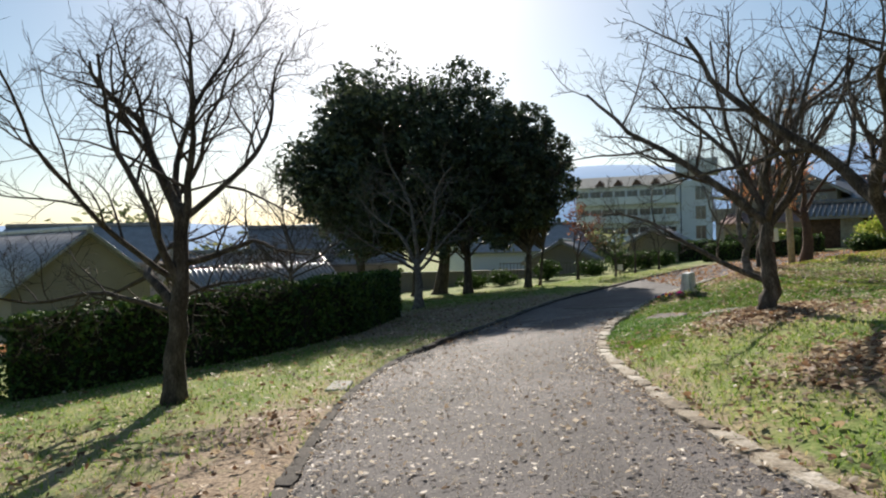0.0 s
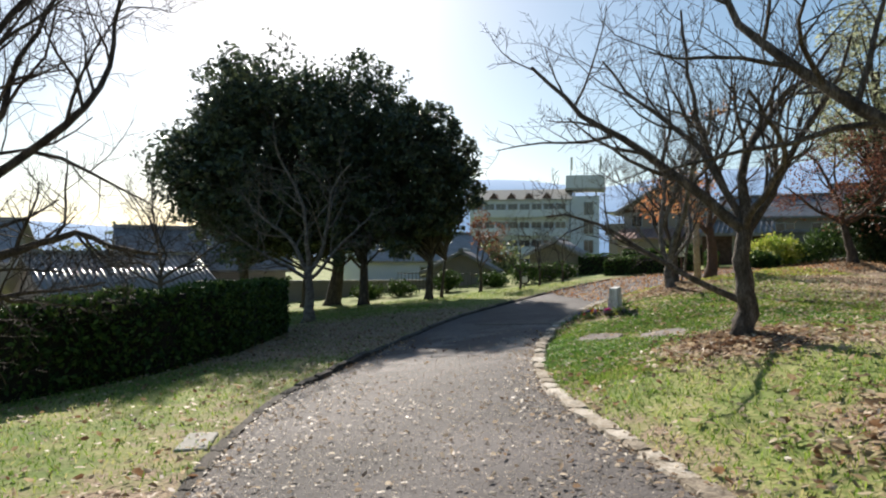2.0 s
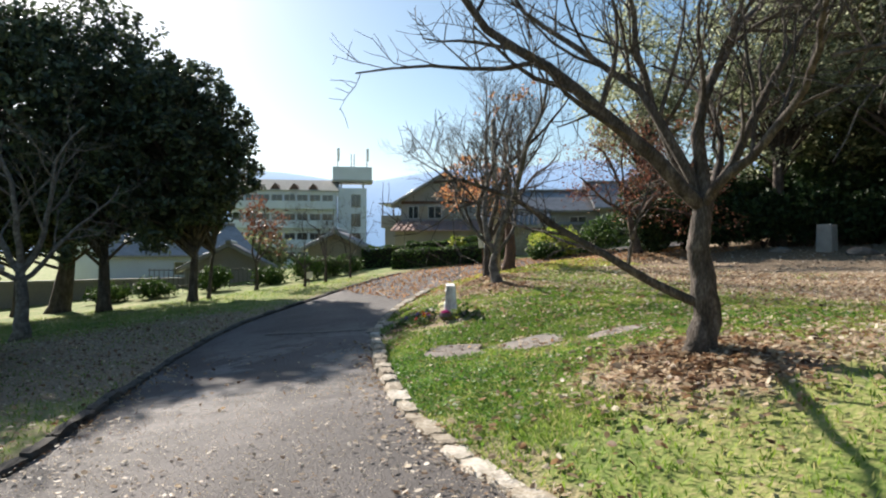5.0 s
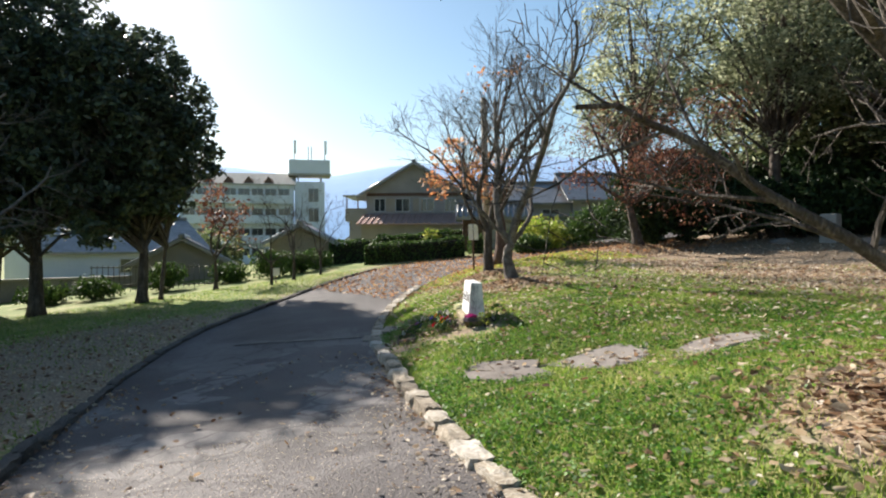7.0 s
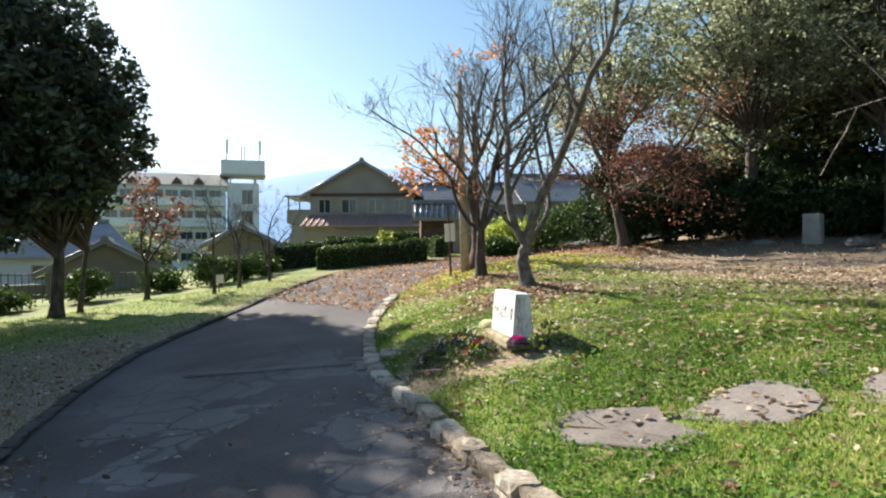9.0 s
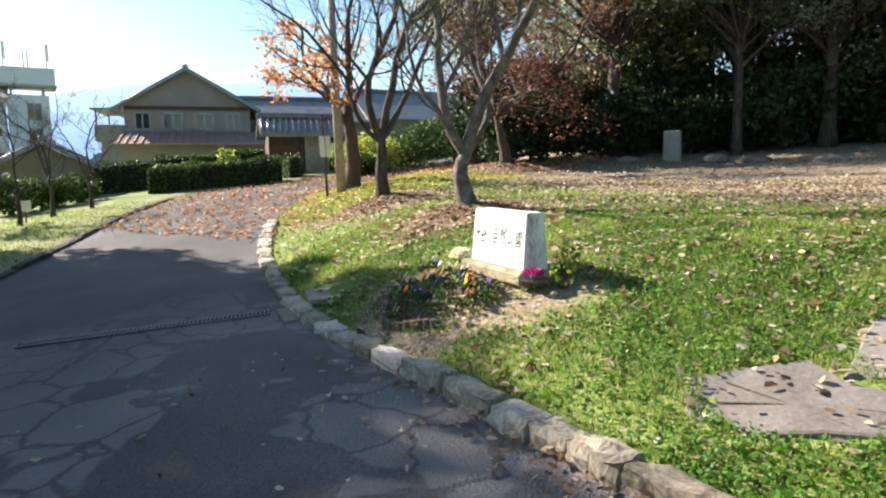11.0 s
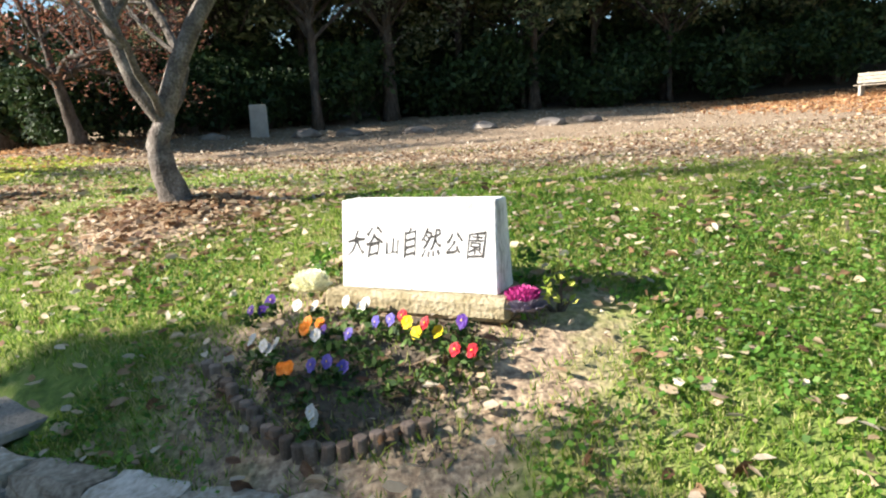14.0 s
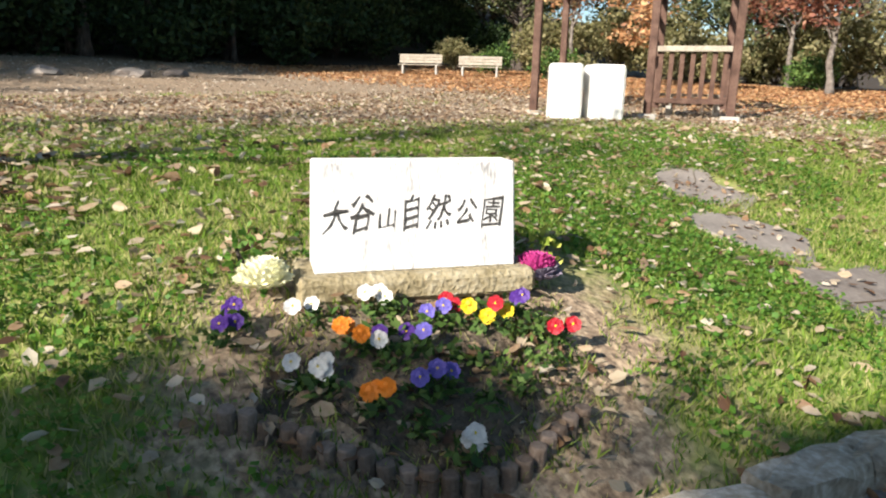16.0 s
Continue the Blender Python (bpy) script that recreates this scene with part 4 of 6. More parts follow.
for i_, (x, y) in enumerate([(17.5, -3.0), (20.0, -5.0), (14.0, -7.0), (8.0, -9.5), (11.5, -9.0), (5.5, -12.5), (2.0, -11.0), (24.5, -6.5), (27.5, -7.0)]):
    shrub(x, y, 660 + i_, 1.2, 1.0 + 0.4 * (i_ % 3), "low green and straw-coloured scrub before the wood", HEDGE_LEAF if i_ % 3 == 1 else OLIVE_LEAF, 0.07, 34, 60, "scrub")


# ---- kerbs ----
def kerb_row(line, lo, hi, inset, w, h, mat, seed, name, label, lengths, bed):
    rng = np.random.default_rng(seed)
    d = np.concatenate([[0], np.cumsum(np.linalg.norm(np.diff(line, axis=0), axis=1))])
    holder = tagged(new(name), label, "kerb", kind="structure")
    shapes = []
    for k in range(7):
        g = Geo()
        bm = bmesh.new()
        bmesh.ops.create_cube(bm, size=1)
        bmesh.ops.subdivide_edges(bm, edges=bm.edges[:], cuts=3, use_grid_fill=True)
        for v in bm.verts:
            e = sum(abs(q) > 0.45 for q in v.co)
            k_ = 1 - 0.07 * (e - 1)
            v.co = Vector((v.co.x * (1 - 0.03 * (e - 1)) + rng.normal(0, 0.012), v.co.y * k_ + rng.normal(0, 0.05), 0.5 + v.co.z * k_ + rng.normal(0, 0.045) * (v.co.z > 0)))
        bm.verts.index_update()
        g.add([v.co for v in bm.verts], [[v.index for v in f.verts] for f in bm.faces])
        bm.free()
        shapes.append(g.mesh("kerbstone", mat))
    s, i = lo, 0
    while s < hi:
        ln = rng.uniform(*lengths)
        c = s + ln / 2
        x, y = np.interp(c, d, line[:, 0]), np.interp(c, d, line[:, 1])
        tx, ty = np.interp(c + 0.2, d, line[:, 0]) - np.interp(c - 0.2, d, line[:, 0]), np.interp(c + 0.2, d, line[:, 1]) - np.interp(c - 0.2, d, line[:, 1])
        a = math.atan2(ty, tx)
        px, py = x + math.sin(a) * inset, y - math.cos(a) * inset
        hh = h * rng.uniform(0.75, 1.2) * (0.3 + 0.7 * float(ease((y - 11) / 3))) * (1 - 0.4 * float(ease((y - 15.8) / 1.2)))
        ob = new("kerbstone", shapes[i % 7])
        slope = math.degrees(math.atan2(rz_(px + math.cos(a) * 0.3, py + math.sin(a) * 0.3) - rz_(px - math.cos(a) * 0.3, py - math.sin(a) * 0.3), 0.6))
        ob.matrix_basis = pose(px, py, rz_(px, py) - 0.08, 0, -slope, math.degrees(a)) @ Matrix.Diagonal((ln * 0.975, w * rng.uniform(0.85, 1.15), hh + 0.08, 1))
        ob.parent = holder
        s += ln
        i += 1
    return holder


len_r = np.concatenate([[0], np.cumsum(np.linalg.norm(np.diff(R_LINE, axis=0), axis=1))])
end_r = len_r[np.argmin(np.hypot(R_LINE[:, 0] - 9.4, R_LINE[:, 1] - 23.2))]
kerb_row(R_LINE, 11.0, end_r, 0.08, 0.19, 0.115, KERB, 201, "trim", "rough pale stone kerb along the lawn", (0.28, 0.52), 0)
len_l = np.concatenate([[0], np.cumsum(np.linalg.norm(np.diff(L_LINE, axis=0), axis=1))])
end_l = len_l[np.argmin(np.hypot(L_LINE[:, 0] - 12.4, L_LINE[:, 1] - 31.2))]
kerb_row(L_LINE, 9.0, end_l, -0.06, 0.14, 0.1, DARK_KERB, 202, "trim", "low dark weathered concrete kerb along the verge", (0.55, 0.62), 0)


# ---- drain grate across the lane ----
def drain_grate(a, b, width):
    a, b = Vector(a), Vector(b)
    d = b - a
    ang = math.degrees(math.atan2(d.y, d.x))
    t = thing("drain_grate", Matrix.Translation((0, 0, 0)), "iron slot drain grate across the asphalt lane", "drain")
    L = d.length
    along = np.linspace(0, L, 15)
    k, za = np.polyfit(along, [rz_(a.x + d.x * q / L, a.y + d.y * q / L) + 0.012 * math.sin(math.pi * q / (L * 1.7)) for q in along], 1)
    t.matrix_basis = pose(a.x, a.y, za + 0.001, 0, -math.degrees(math.atan(k)), ang)
    # Thin black strip stands for the shade down in the drain.
    part("channel", Geo().box((L, width - 0.03, 0.006), Matrix.Translation((L / 2, 0, -0.002))), SLOT_SHADE, t)
    for s in (-1, 1):
        part("rail", Geo().box((L, 0.02, 0.009), Matrix.Translation((L / 2, s * width / 2, 0)), bevel=0.002), IRON, t)
    bar = Geo().box((0.015, width - 0.02, 0.008), bevel=0.002).mesh("bar", IRON)
    for k in range(int(L / 0.04)):
        part("bar", bar, IRON, t, m=Matrix.Translation((0.02 + k * 0.04, 0, 0)))


drain_grate((5.46, 18.56, 0), (3.75, 20.1, 0), 0.19)


# ---- name stone ----
SX, SY = 6.08, 16.17
STONE = pose(SX, SY, gz(SX, SY) - 0.03, 0, 0, -120.3)
stone = thing("name_stone", STONE, "white granite park name stone on a lichened plinth", "monument")
part("plinth", Geo().box((1.06, 0.4, 0.12), bevel=0.025), PLINTH, stone, "mossy ochre stone plinth", m=pose(0, 0, 0))
slab = Geo()
slab.box((0.9, 0.24, 0.47), bevel=0.008)
slab.v = [(x * (1 - 0.02 * z / 0.47), y * (1 - 0.35 * z / 0.47), z) for x, y, z in slab.v]
part("slab", slab, GRANITE, stone, "white granite slab", m=pose(0, 0, 0.118))
FACE = math.degrees(math.atan2(0.35 * 0.12, 0.47))
rng_t = np.random.default_rng(19)
CHARS = [("\u5927", -0.355, 1.0, 1.15, -0.01), ("\u8c37", -0.245, 0.95, 1.5, 0.0), ("\u5c71", -0.135, 0.8, 0.85, -0.02), ("\u81ea", -0.03, 0.8, 1.45, 0.0), ("\u7136", 0.09, 1.0, 1.35, 0.0), ("\u516c", 0.215, 0.85, 1.1, 0.0), ("\u5712", 0.335, 0.95, 1.25, -0.005)]
for char, cx, wx, hx, dy in CHARS:
    txt = bpy.data.curves.new("character", "FONT")
    txt.body = char
    txt.size, txt.extrude, txt.align_x, txt.align_y = 0.118, 0.002, "CENTER", "CENTER"
    txt.offset = 0.0005
    tob = new("character_source", txt)
    bpy.context.view_layer.update()
    tme = bpy.data.meshes.new_from_object(tob.evaluated_get(bpy.context.evaluated_depsgraph_get()))
    bpy.data.objects.remove(tob)
    ph = rng_t.uniform(0, 6.28, 4)
    for v in tme.vertices:
        x, y = v.co.x, v.co.y
        v.co.x = x + 0.16 * y + 0.004 * math.sin(60 * y + ph[0]) + 0.002 * math.sin(140 * y + ph[1])
        v.co.y = y + 0.12 * x + 0.004 * math.sin(55 * x + ph[2]) + 0.002 * math.sin(150 * x + ph[3])
    tme.materials.clear()
    tme.materials.append(INK)
    part("character", tme, INK, stone, "dark engraved brush-written character", m=pose(0, -0.0985, 0.36, 90 - FACE, 0, 0) @ Matrix.Translation((cx, dy, 0)) @ Matrix.Diagonal((wx, hx, 1, 1)))

# ---- flower bed ----
bed = Geo()
BED = [(5.78, 17.25), (5.6, 17.13), (5.45, 17.03), (5.28, 16.91), (5.16, 16.77), (5.1, 16.62), (5.1, 16.44), (5.1, 16.27)]
bl = resample(smooth_line(BED, 0.05), 21)
edging = thing("bed_edging", pose(0, 0, 0), "short brown log edging round the flower bed", "edging")
log = Geo()
log.tube([(0, 0, -0.06), (0, 0, 0.088), (0, 0, 0.094)], [0.031, 0.03, 0.026], 12)
LOG = material("log_edging", [(0.1, 0.07, 0.05), (0.17, 0.125, 0.095), (0.27, 0.21, 0.17)], 9, 0.9, 0.4, 60, piece=0.3)
log_me = log.mesh("log", LOG)
rngf = np.random.default_rng(77)
for p in bl:
    part("log", log_me, LOG, edging, m=pose(p[0], p[1], gz(*p) - 0.02 + rngf.normal(0, 0.008), rngf.normal(0, 4), rngf.normal(0, 4), rngf.uniform(0, 360)))
soil = Geo()
rim = [tuple(p) for p in bl] + [(5.5, 15.95), (5.85, 15.75), (6.25, 16.6), (6.1, 17.05)]
cx, cy = 5.55, 16.6
sv = [(cx, cy, gz(cx, cy) + 0.05)]
for ring_, zz in ((0.55, 0.04), (0.97, -0.02)):
    sv += [(cx + (x - cx) * ring_, cy + (y - cy) * ring_, gz(cx + (x - cx) * ring_, cy + (y - cy) * ring_) + zz) for x, y in rim]
n_ = len(rim)
soil.add(sv, [(0, 1 + i, 1 + (i + 1) % n_) for i in range(n_)] + [(1 + i, 1 + n_ + i, 1 + n_ + (i + 1) % n_, 1 + (i + 1) % n_) for i in range(n_)])
tagged(part("bed_soil", soil, SOIL, None, "", True), "dark crumbly soil of the flower bed", "soil", kind="structure")


def bed_z(x, y):
    return gz(x, y) + 0.045


def pansy(x, y, colors, seed, n=2, size=0.033):
    """A low plant with a tuft of leaves and some flat five-petalled flowers facing the lane."""
    rng = np.random.default_rng(seed)
    t = thing("pansy", pose(x, y, bed_z(x, y) - 0.01), colors[0] + " pansy in bloom in the flower bed" if n else "low green pansy plant without flowers in the bed", "flower", "bed flowers")
    k = 46
    a = rng.uniform(0, 6.28, k)
    r = rng.uniform(0.01, 0.085, k)
    c = np.stack([r * np.cos(a), r * np.sin(a), rng.uniform(0.01, 0.075, k)], -1)
    u, v = random_axes(rng, k, 0.022, 0.5, 0.3)
    part("foliage", quads_mesh("foliage", c, u, v, HEDGE_LEAF, 0.15), HEDGE_LEAF, t)
    for j in range(n):
        col = colors[j % len(colors)]
        fx, fy, fz = rng.normal(0, 0.035), rng.normal(0, 0.035), rng.uniform(0.075, 0.115)
        m = look((fx, fy, fz), (fx + 1.0 + rng.normal(0, 0.3), fy - 1.2 + rng.normal(0, 0.3), fz - 0.7), rng.uniform(-15, 15))
        g = Geo()
        for ang, s, dz in ((90, 1.0, 0), (150, 1.0, 0.001), (30, 1.0, 0.0015), (205, 1.05, 0.003), (335, 1.05, 0.0035), (270, 1.2, 0.005)):
            ca, sa = math.cos(radians(ang)) * size * 0.5, math.sin(radians(ang)) * size * 0.5
            o = [(ca + math.cos(q * 0.785) * size * 0.55 * s, sa + math.sin(q * 0.785) * size * 0.5 * s, dz + 0.004 * math.sin(q * 2.1 + j)) for q in range(8)]
            g.add(o + [(ca, sa, dz - 0.003)], [(8, q, (q + 1) % 8) for q in range(8)])
        fl = part("flower", g, PETALS[col], t, m=m)
        part("eye", Geo().add([(math.cos(q * 1.047) * size * 0.13, math.sin(q * 1.047) * size * 0.16, 0.008) for q in range(6)], [(0, 1, 2, 3, 4, 5)]), PETALS["orange"] if col in ("yellow", "orange") else PETALS["yellow"], fl)
        stem = Geo().tube([(0, 0, 0), (fx, fy, fz)], [0.002, 0.0015], 4, False)
        part("stalk", stem, CLOVER, t)
    return t


FLOWERS = [(6.16, 17.0, "purple", 2), (6.09, 17.09, "purple", 2), (5.99, 16.76, "white", 2), (5.89, 16.54, "white", 2), (5.86, 16.48, "white", 1), (5.74, 16.76, "orange", 3), (5.67, 16.69, "purple", 2), (5.61, 16.72, "white", 1), (5.61, 16.57, "blue", 1),
           (5.68, 16.43, "blue", 2), (5.67, 16.35, "red", 2), (5.55, 16.27, "yellow", 2), (5.46, 16.15, "yellow", 1), (5.59, 16.05, "purple", 2), (5.37, 16.06, "red", 2), (5.7, 17.0, "white", 2), (5.66, 16.95, "white", 2), (5.46, 16.69, "blue", 2), (5.43, 16.62, "blue", 1),
           (5.5, 16.87, "orange", 3), (5.21, 16.75, "white", 3), (5.62, 16.2, "red", 1), (5.3, 16.55, "blue", 0), (5.4, 16.42, "red", 0), (5.75, 16.62, "white", 0), (5.28, 16.4, "red", 0), (5.5, 16.5, "red", 0), (5.36, 16.8, "white", 0), (5.45, 16.02, "red", 0), (5.3, 16.2, "white", 0)]
for i_, (x, y, c, n) in enumerate(FLOWERS):
    pansy(x, y, [c], 300 + i_, n)


def ornamental_cabbage(x, y, inner, outer, label, seed, size=0.085):
    """A round head of cupped, frilled leaves."""
    rng = np.random.default_rng(seed)
    t = thing("ornamental_cabbage", pose(x, y, bed_z(x, y) - 0.01, 0, 0, 0), label, "plant", "bed flowers")
    part("stem", Geo().tube([(0, 0, 0), (0, 0, 0.07)], [0.014, 0.02], 6), CLOVER, t)
    for ring_, phi in enumerate((8, 28, 48, 68, 88, 106)):
        n = (3, 6, 8, 10, 11, 12)[ring_]
        g = Geo()
        f = radians(phi)
        for k in range(n):
            a = 2 * math.pi * (k + 0.5 * (ring_ % 2)) / n + rng.normal(0, 0.12)
            out = Vector((math.sin(f) * math.cos(a), math.sin(f) * math.sin(a), math.cos(f)))
            p = Vector((0, 0, 0.085)) + Vector((out.x, out.y, out.z * 0.95)) * size * (0.62 + 0.07 * ring_)
            t1 = Vector((-math.sin(a), math.cos(a), 0))
            t2 = (Vector((0, 0, 1)) * (0.75 if ring_ < 5 else 0.45) + out * 0.6).normalized()
            w = size * (0.36 + 0.06 * ring_)
            vs = [p - t2 * w * 0.6]
            for q in range(11):
                b = math.pi * (-0.15 + 1.3 * q / 10)
                vs.append(p + t1 * w * math.cos(b) + t2 * w * 0.85 * math.sin(b) + out * 0.007 * (-1) ** q)
            g.add(vs, [(0, q, q + 1) for q in range(1, 11)])
        part("leaf_ring", g, inner if ring_ < 4 else outer, t)


ornamental_cabbage(6.3, 16.8, PETALS["cream"], PETALS["cream"], "cream ornamental cabbage beside the name stone", 401)
ornamental_cabbage(5.71, 15.73, PETALS["pink"], PETALS["frill"], "magenta ornamental cabbage beside the name stone", 402)


for i_, (x, y) in enumerate([(5.82, 15.52), (6.05, 15.6), (6.5, 16.75)]):
    shrub(x, y, 420 + i_, 0.14, 0.3, "low leafy weeds beside the name stone", CLOVER if i_ else YELLOW_LEAF, 0.025, 12, 7, "stone weeds")


# ---- flagstones ----
def flagstone(x, y, r, stretch, turn, seed, label):
    rng = np.random.default_rng(seed)
    o = blob(rng, r, 9, 0.42, stretch)
    c, s = math.cos(turn), math.sin(turn)
    o = [(a * c - b * s, a * s + b * c) for a, b in o]
    t = thing("stepping_stone", pose(x, y, gz(x, y)), label, "stone", "stepping stones")
    g = Geo()
    n = len(o)
    zf = [gz(x + a, y + b) - gz(x, y) for a, b in o]
    top = 0.022
    g.add([(a, b, zf[i] - 0.03) for i, (a, b) in enumerate(o)] + [(a, b, zf[i] + top - 0.01) for i, (a, b) in enumerate(o)] + [(a * 0.96, b * 0.96, zf[i] + top) for i, (a, b) in enumerate(o)],
          [(i, (i + 1) % n, n + (i + 1) % n, n + i) for i in range(n)] + [(n + i, n + (i + 1) % n, 2 * n + (i + 1) % n, 2 * n + i) for i in range(n)] + [tuple(range(2 * n, 3 * n))])
    part("slab", g, FLAG, t)
    crack = Geo()
    for k in range(2):
        a0 = rng.uniform(0, 6.28)
        p, q = Vector((math.cos(a0) * r * 0.9 * stretch, math.sin(a0) * r * 0.85)), Vector((math.cos(a0 + 2.6) * r * 0.9 * stretch, math.sin(a0 + 2.6) * r * 0.85))
        mid = p.lerp(q, 0.5) + Vector(rng.normal(0, r * 0.15, 2))
        pts = []
        for w in (p, p.lerp(mid, 0.5), mid, mid.lerp(q, 0.5), q):
            w = Vector((w.x * c - w.y * s, w.x * s + w.y * c))
            pts.append((w.x * 0.9, w.y * 0.9, gz(x + w.x, y + w.y) - gz(x, y) + top - 0.002))
        crack.tube(pts, [0.004, 0.008, 0.006, 0.008, 0.004], 4)
    part("joint", crack, SOIL, t, "earth-filled crack")


for i_, (x, y, r, st, tn) in enumerate([(4.68, 13.75, 0.46, 1.12, -0.6), (5.62, 13.2, 0.44, 1.15, -0.9), (6.4, 12.35, 0.4, 1.2, -0.7)]):
    flagstone(x, y, r, st, tn, 500 + i_, "broad flat brown-grey stepping stone in the turf")
lid = thing("stone_lid", pose(5.9, 18.27, gz(5.9, 18.27) - 0.012, 0, -4, 52), "flat concrete drain cover beside the kerb", "slab")
part("slab", Geo().box((0.44, 0.3, 0.055), bevel=0.01), WORN_CONCRETE, lid)
# Shade in the slot, set on as a thin black box.
part("lifting_slot", Geo().box((0.07, 0.025, 0.004), pose(0.12, 0, 0.054)), SLOT_SHADE, lid, "dark lifting slot")
edge_slab = thing("edge_slab", pose(-1.5, 9.22, gz(-1.5, 9.22) - 0.03, 0, 0, 88), "pale flat concrete slab behind the verge kerb", "slab")
part("slab", Geo().box((0.6, 0.3, 0.06), bevel=0.012), CONCRETE, edge_slab)
gutter = thing("gutter_slab", pose(5.4, 18.22, rz_(5.4, 18.22) - 0.012, 0, -3, 60), "pale concrete gutter slab at the end of the drain", "slab")
part("slab", Geo().box((0.46, 0.15, 0.05), bevel=0.012), WORN_CONCRETE, gutter)

# ---- marker pillar, sign, pole ----
pil = thing("stone_pillar", pose(25.65, 20.2, gz(25.65, 20.2) - 0.05, 0, 0, 8), "grey square stone pillar before the wood", "pillar")
part("shaft", Geo().box((0.6, 0.6, 1.12), taper=0.94, bevel=0.03), CONCRETE, pil)
for i_, (x, y, s) in enumerate([(25.0, 18.6, 0.5), (24.6, 17.2, 0.42), (24.9, 21.6, 0.35), (22.8, 13.0, 0.4), (22.6, 11.0, 0.45), (23.2, 15.0, 0.4), (22.9, 9.6, 0.35)]):
    rk = np.random.default_rng(600 + i_)
    bm = bmesh.new()
    bmesh.ops.create_icosphere(bm, subdivisions=2, radius=s)
    for v in bm.verts:
        v.co = Vector((v.co.x * 1.3, v.co.y, v.co.z * 0.5)) * (1 + rk.normal(0, 0.07))
    mb = bpy.data.meshes.new("boulder")
    bm.to_mesh(mb)
    bm.free()
    mb.materials.append(FLAG)
    bo = new("boulder", mb)
    bo.matrix_basis = pose(x, y, gz(x, y) + 0.02, 0, 0, 50 * i_)
    tagged(bo, "low weathered boulder at the edge of the worn earth", "stone", "boulders")
sgn = thing("sign_post", pose(12.66, 24.83, gz(12.66, 24.83) - 0.02, 0, -3, 0), "small white notice boards on a dark post", "sign")
part("post", Geo().tube([(0, 0, 0), (0, 0, 2.05)], [0.035, 0.03], 8), WOOD_DARK, sgn)
for k in (-1, 1):
    part("board", Geo().box((0.17, 0.015, 0.5), pose(k * 0.1, -0.045, 1.05), bevel=0.004), WHITE_BOX, sgn, "blank pale notice board")
pole = thing("wooden_pole", pose(13.45, 25.1, gz(13.45, 25.1) - 0.05, 0, -2, 0), "pale weathered round pole beside the lane", "pole")
part("shaft", Geo().tube([(0, 0, 0), (-0.02, 0, 2.5), (0, 0, 5.6)], [0.13, 0.11, 0.09], 12), WOOD_GREY, pole, "", True)
plate = thing("notice_plate", pose(8.3, 30.6, gz(8.3, 30.6) - 0.02, 0, 0, 30), "small white plate on a stake", "sign")
part("stake", Geo().tube([(0, 0, 0), (0, 0, 0.5)], [0.018, 0.018], 6), WOOD_DARK, plate)
part("board", Geo().box((0.34, 0.015, 0.26), pose(0, -0.027, 0.3), bevel=0.004), WHITE_BOX, plate)


# ---- pergola, cabinets, benches ----
def pergola(p1, p2, depth, label):
    p1, p2 = Vector(p1), Vector(p2)
    d = p2 - p1
    a = math.degrees(math.atan2(d.y, d.x))
    L = d.length
    z0 = min(gz(*p1), gz(*p2)) - 0.03
    t = thing("pergola", pose(p1.x, p1.y, z0, 0, 0, a), label, "pergola")
    H = 2.5
    for x in (0, L - 1.28, L):
        for y in (0, depth):
            part("post", Geo().box((0.13, 0.13, H), pose(x, y, 0), bevel=0.012), WOOD_DARK, t)
            part("footing", Geo().box((0.34, 0.3, 0.12), pose(x, y, 0), taper=0.85, bevel=0.02), CONCRETE, t)
    for y in (0, depth):
        part("beam", Geo().box((L + 0.7, 0.1, 0.18), pose(L / 2, y, H), bevel=0.01), WOOD_DARK, t)
    raf = Geo().box((0.07, depth + 0.8, 0.12), bevel=0.008).mesh("rafter", WOOD_DARK)
    for k in range(int((L + 0.4) / 0.26)):
        part("rafter", raf, WOOD_DARK, t, m=pose(-0.2 + k * 0.26, depth / 2, H + 0.178))
    for z in (0.3, 1.12):
        part("rail", Geo().box((1.28 - 0.14, 0.07, 0.09), pose(L - 0.64, 0, z), bevel=0.008), WOOD_GREY if z > 1 else WOOD_DARK, t)
    sl = Geo().box((0.075, 0.03, 0.86), bevel=0.005).mesh("slat", WOOD_DARK)
    for k in range(7):
        part("slat", sl, WOOD_DARK, t, m=pose(L - 1.28 + 0.14 + k * 0.165, 0.05, 0.27))
    for y in (0.35, 0.5, 0.65):
        part("seat_board", Geo().box((1.1, 0.12, 0.04), pose(L - 0.64, y, 0.42), bevel=0.006), WOOD_GREY, t)
    for x in (L - 0.95, L - 0.2):
        part("seat_leg", Geo().box((0.1, 0.35, 0.42), pose(x, 0.5, 0.0), bevel=0.008), CONCRETE, t)
    return t


pergola((11.05, 8.55), (8.12, 7.25), 2.6, "dark brown timber pergola with a slatted side rail")


def cabinet(x, y, turn, label):
    t = thing("storage_cabinet", pose(x, y, gz(x, y) - 0.01, 0, 0, turn), label, "cabinet", "white cabinets")
    part("body", Geo().box((0.56, 0.5, 0.86), bevel=0.03), WHITE_BOX, t)
    part("base", Geo().box((0.5, 0.44, 0.05), pose(0, 0, -0.035)), CONCRETE, t)
    part("door", Geo().box((0.5, 0.012, 0.74), pose(0, 0.254, 0.06), bevel=0.004), WHITE_BOX, t)
    part("handle", Geo().box((0.03, 0.025, 0.1), pose(0.2, 0.27, 0.5), bevel=0.004), STEEL, t, "small steel handle")
    return t


cabinet(10.0, 9.2, 128, "white metal cabinet standing by the pergola")
